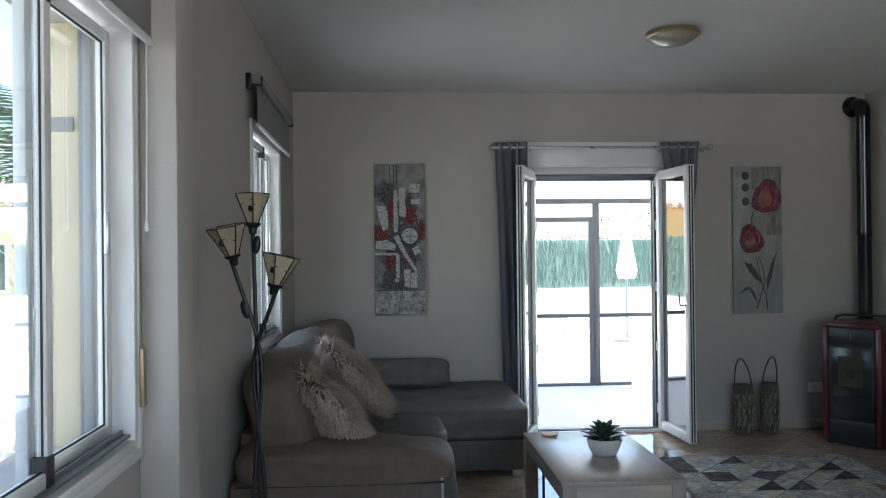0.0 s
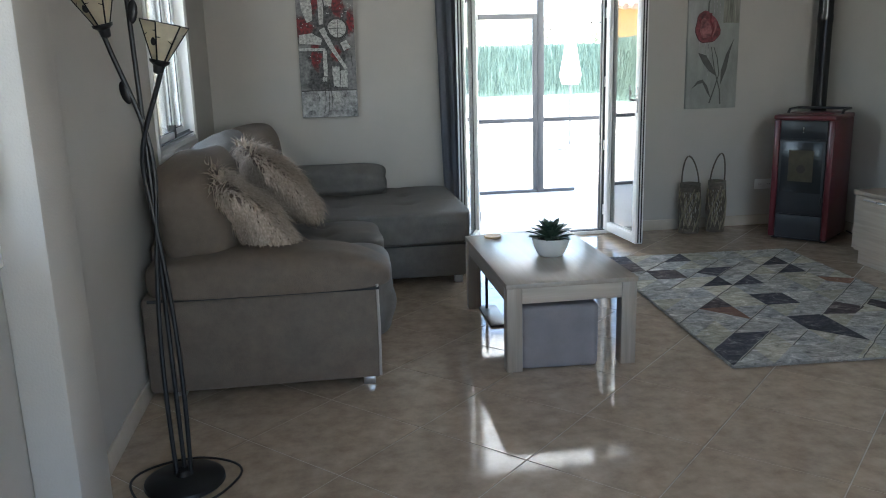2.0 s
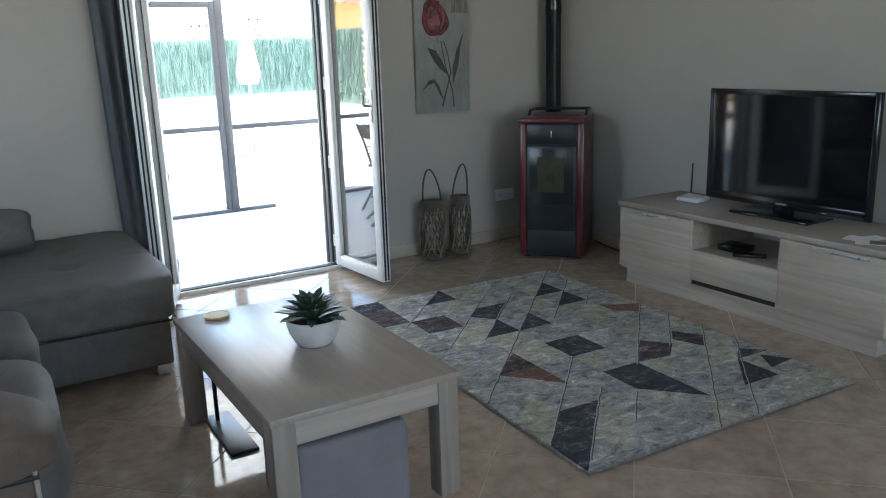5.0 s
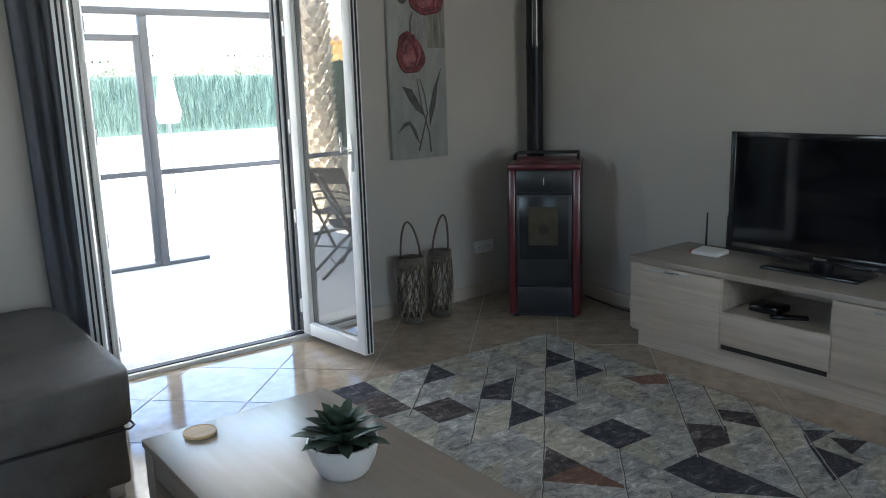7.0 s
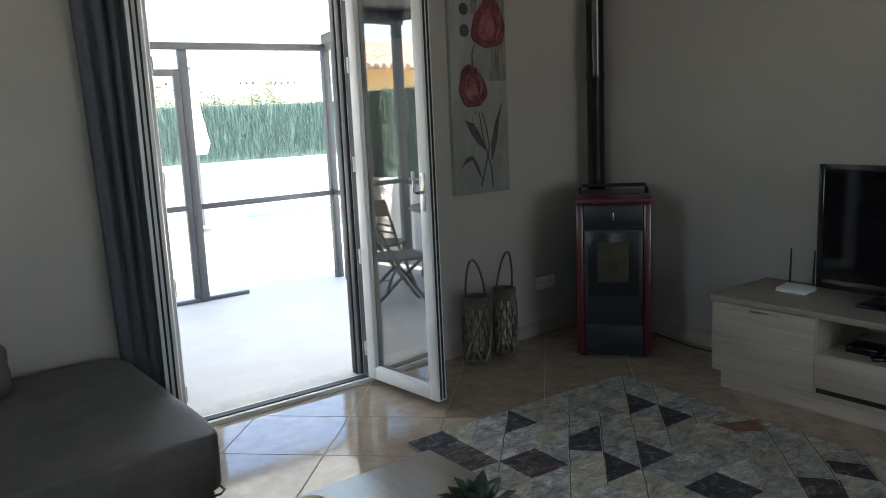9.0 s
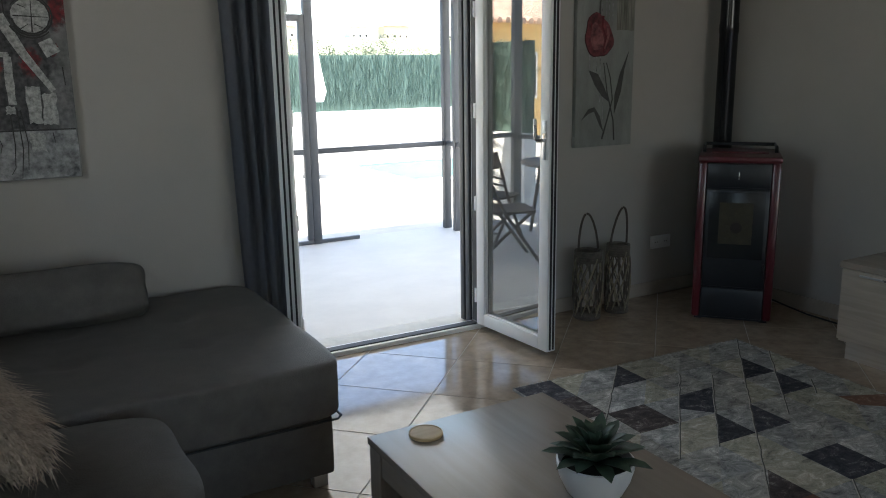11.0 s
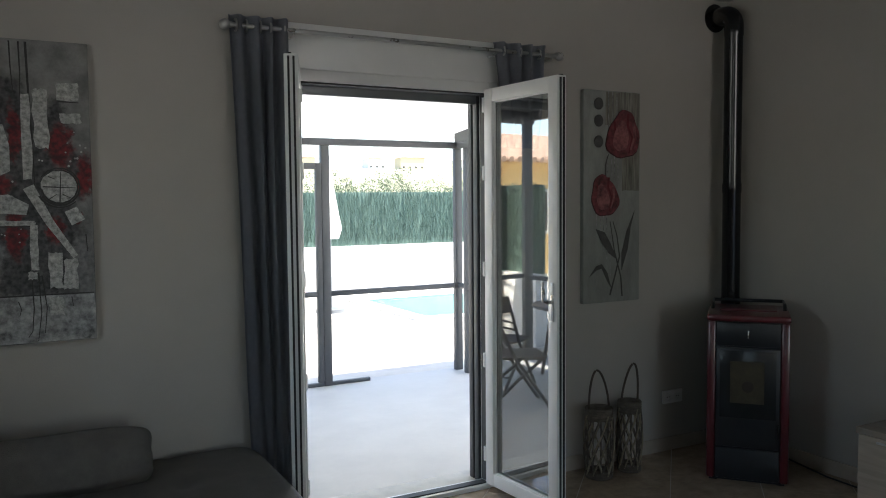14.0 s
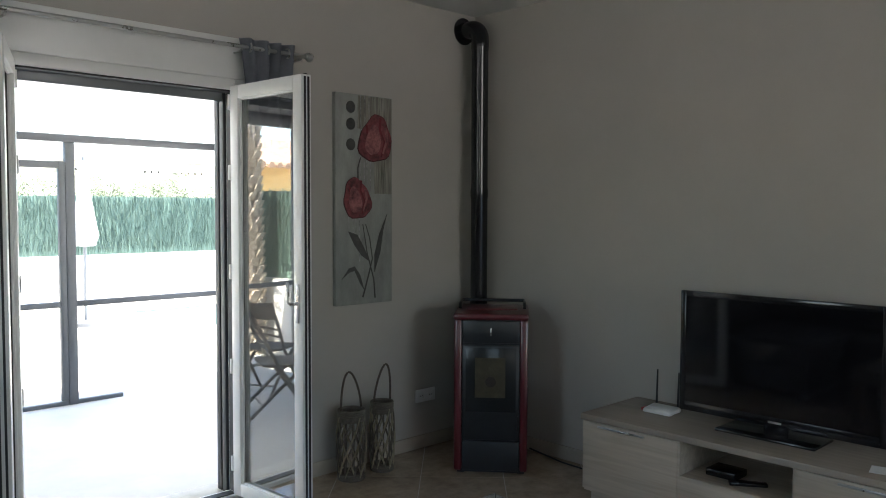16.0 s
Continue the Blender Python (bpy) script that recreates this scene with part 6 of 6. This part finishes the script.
for i, (x, y, h, r) in enumerate([(4.0 + 2.3 * k, 44 + 9 * ((k * 5) % 3) / 2, 2.9 + 0.5 * ((k * 7) % 4) / 3, 1.7 + 0.3 * (k % 3)) for k in range(14)]):
    tree(x, y, h, r, 40 + i)


def house(x, y, w, d, h, wallm, label, turn=0.0):
    z0 = TZF - 0.05
    hs = thing("house", x, y, z0, label, "house", "houses beyond the wall", turn=turn)
    part("wall", boxes((-w / 2, w / 2, -d / 2, d / 2, 0, h)), wallm, hs, world=False)
    bm = bmesh.new()
    e = 0.4
    b = [bm.verts.new(v) for v in ((-w / 2 - e, -d / 2 - e, h), (w / 2 + e, -d / 2 - e, h), (w / 2 + e, d / 2 + e, h), (-w / 2 - e, d / 2 + e, h))]
    r0, r1 = bm.verts.new((-w / 2 + d * 0.4, 0, h + d * 0.135)), bm.verts.new((w / 2 - d * 0.4, 0, h + d * 0.135))
    for f in ((b[0], b[1], r1, r0), (b[2], b[3], r0, r1), (b[1], b[2], r1), (b[3], b[0], r0), b[::-1]):
        bm.faces.new(f)
    part("roof", bm, G["roof"], hs, "terracotta tiled roof", world=False, smooth=0)
    rows = bmesh.new()
    k = int((w + 2 * e) / 0.24)
    for i in range(k):
        xx = -w / 2 - e + (i + 0.5) * (w + 2 * e) / k
        lim = min(1.0, (w / 2 + e - abs(xx)) / (d * 0.4 + e))
        if lim > 0.1:
            tube(rows, [(xx, -d / 2 - e, h + 0.03), (xx, (-d / 2 - e) * (1 - lim), h + 0.03 + d * 0.135 * lim)], 0.08, 6)
    part("roof_tiles", rows, G["roof"], hs, "rows of curved roof tiles", world=False)
    for i in range(max(1, int(w / 3))):
        xx = -w / 2 + (i + 0.5) * w / max(1, int(w / 3))
        wd = part("window", boxes((xx - 0.5, xx + 0.5, -d / 2 - 0.04, -d / 2 + 0.02, 1.0, 2.1), bev=0.01), G["white"], hs, world=False)
        part("pane", boxes((xx - 0.43, xx + 0.43, -d / 2 - 0.05, -d / 2 - 0.041, 1.07, 2.03)), M["darkglass"], wd, world=False)
    return hs


def hill(x, y):
    """Height of the hillside."""
    i, j = (x + 400) / 30, (y - 120) / 40
    return TZF - 1 + 0.08 * (y - 120) + 7 * noise.noise(Vector((i * 0.35, j * 0.5, 0))) * min(1, max(0, j) / 3)


house(-10.0, 21.0, 13.0, 7.0, 2.75, G["ochre"], "single-storey ochre house with terracotta tiled roof")
for i, (x, y, w, h, s) in enumerate(((150, 345, 9, 5, 1), (172, 352, 13, 6, 0), (196, 338, 10, 5, 1), (118, 350, 8, 5, 0), (226, 356, 12, 6, 1), (92, 340, 9, 5, 1))):
    hh = house(x, y, w, 7, h, G["white"] if s else G["cream"], "far pale house on the hillside")
    hh.location.z = hill(x, y) - 0.6

bm = bmesh.new()
rowsv = []
for j in range(10):
    yy = 120 + j * 40
    rowsv.append([bm.verts.new((-400 + i * 30, yy, hill(-400 + i * 30, yy))) for i in range(34)])
for a, b in zip(rowsv, rowsv[1:]):
    for i in range(33):
        bm.faces.new((a[i], a[i + 1], b[i + 1], b[i]))
structure("backdrop", bm, G["hill"], "dry hillside far beyond the garden", "hill", smooth=60)

# ---- side terrace outside the left windows ----
side = thing("porch_column", -1.9, 3.6, TZF - 0.05, "cream rendered porch column with grey bands", "column", kind="structure")
part("shaft", boxes((-2.05, -1.75, 3.45, 3.75, TZF - 0.05, 2.75), bev=0.01), G["cream"], side)
part("band", boxes((-2.07, -1.73, 3.43, 3.77, 0.55, 0.66), (-2.07, -1.73, 3.43, 3.77, 1.95, 2.06), bev=0.005), M["blind"], side, "grey band")
bal = thing("balustrade", -2.6, 3.0, TZF - 0.05, "white turned balustrade outside the windows", "balustrade", kind="structure")
part("hand_rail", boxes((-2.72, -2.48, -1.5, 8.0, 0.95, 1.05), bev=0.02), G["white"], bal)
part("bottom_rail", boxes((-2.70, -2.50, -1.5, 8.0, TZF - 0.05, 0.1), bev=0.02), G["white"], bal)
me = None
for k in range(36):
    y = -1.3 + k * 0.26
    if me is None:
        bm = lathe(bmesh.new(), [(0.06, 0.1), (0.06, 0.16), (0.035, 0.2), (0.045, 0.28), (0.075, 0.42), (0.06, 0.58), (0.032, 0.75), (0.032, 0.82), (0.055, 0.88), (0.055, 0.95)], 0, 0, 14)
        me = mesh_of("baluster", bm, G["white"], 40)
    ob = new("baluster", me)
    ob.parent = bal
    ob.location = (0, y - 3.0, -(TZF - 0.05))

# cream lining of the window reveals, with a grey shutter stop
for k, (y0, y1, z0, z1) in enumerate(WINDOWS):
    rv = thing("window_reveal", XL - 0.17, y1, z0, "cream rendered outer window reveal", "reveal", kind="structure")
    part("lining", boxes((XL - T - 0.006, XL - 0.094, y1 - 0.012, y1 - 0.001, z0 - 0.01, z1 - 0.001), bev=0.002), G["cream"], rv)
    part("shutter_stop", boxes((XL - T + 0.02, XL - T + 0.10, y1 - 0.022, y1 - 0.013, z1 - 0.31, z1 - 0.27), bev=0.002), M["blind"], rv, "grey shutter stop")

# window grille
gr = thing("window_grille", -0.86, 1.89, 0.93, "black wrought-iron grille outside the window", "grille")
for y in (1.44, 1.59):
    bm = bmesh.new()
    tube(bm, [(-0.86, y, 0.95), (-0.86, y, 2.12)], 0.007, 8)
    part("bar", bm, M["black"], gr)
bm = bmesh.new()
tube(bm, [(-0.86, 1.37, 1.0), (-0.86, 1.63, 1.0)], 0.006, 6)
tube(bm, [(-0.86, 1.37, 2.05), (-0.86, 1.63, 2.05)], 0.006, 6)
part("cross_bar", bm, M["black"], gr)

# ---- floor tiles, one by one ----
SU, SV, GAP = 0.655, 0.613, 0.005      # spacing of the joints along y - x and x + y
U0, V0 = 0.82, 3.69
tile_me = {}
floor_ob = bpy.data.objects["floor"]
rest = bmesh.new()
inv = 1 / math.sqrt(2)


def clip_half(pts, ax, lim, sign):
    out = []
    for i, p in enumerate(pts):
        q = pts[(i + 1) % len(pts)]
        pin, qin = sign * p[ax] <= sign * lim, sign * q[ax] <= sign * lim
        if pin:
            out.append(p)
        if pin != qin:
            f = (lim - p[ax]) / (q[ax] - p[ax])
            out.append((p[0] + f * (q[0] - p[0]), p[1] + f * (q[1] - p[1])))
    return out


def slab(bm, pts, z0=-0.004, z1=0.0):
    lo = [bm.verts.new((a, b, z0)) for a, b in pts]
    cx, cy = sum(a for a, b in pts) / len(pts), sum(b for a, b in pts) / len(pts)
    mid = [bm.verts.new((a, b, z1 - 0.0008)) for a, b in pts]
    hi = [bm.verts.new((a + (cx - a) * 0.004, b + (cy - b) * 0.004, z1)) for a, b in pts]
    bm.faces.new(hi)
    for i in range(len(pts)):
        j = (i + 1) % len(pts)
        bm.faces.new((lo[i], lo[j], mid[j], mid[i]))
        bm.faces.new((mid[i], mid[j], hi[j], hi[i]))


count = 0
for i in range(-14, 18):
    for j in range(-14, 18):
        u0, u1 = U0 + i * SU + GAP * 0.7, U0 + (i + 1) * SU - GAP * 0.7
        v0, v1 = V0 + j * SV + GAP * 0.7, V0 + (j + 1) * SV - GAP * 0.7
        quad = [((v - u) / 2, (v + u) / 2) for u, v in ((u0, v0), (u1, v0), (u1, v1), (u0, v1))]
        for ax, lim, sg in ((0, XL, -1), (0, XR, 1), (1, YB, -1), (1, YN, 1)):
            quad = clip_half(quad, ax, lim, sg)
            if len(quad) < 3:
                break
        if len(quad) < 3:
            continue
        cy = sum(p[1] for p in quad) / len(quad)
        if cy > 1.2 and count < 300:
            bm = bmesh.new()
            slab(bm, quad)
            ob = new("tile", mesh_of("tile", bm, M["tile"], 0))
            ob.parent = floor_ob
            count += 1
        else:
            slab(rest, quad)
ob = new("tile_rest", mesh_of("tile_rest", rest, M["tile"], 0))
ob.parent = floor_ob
tagged(ob, kind="stuff")
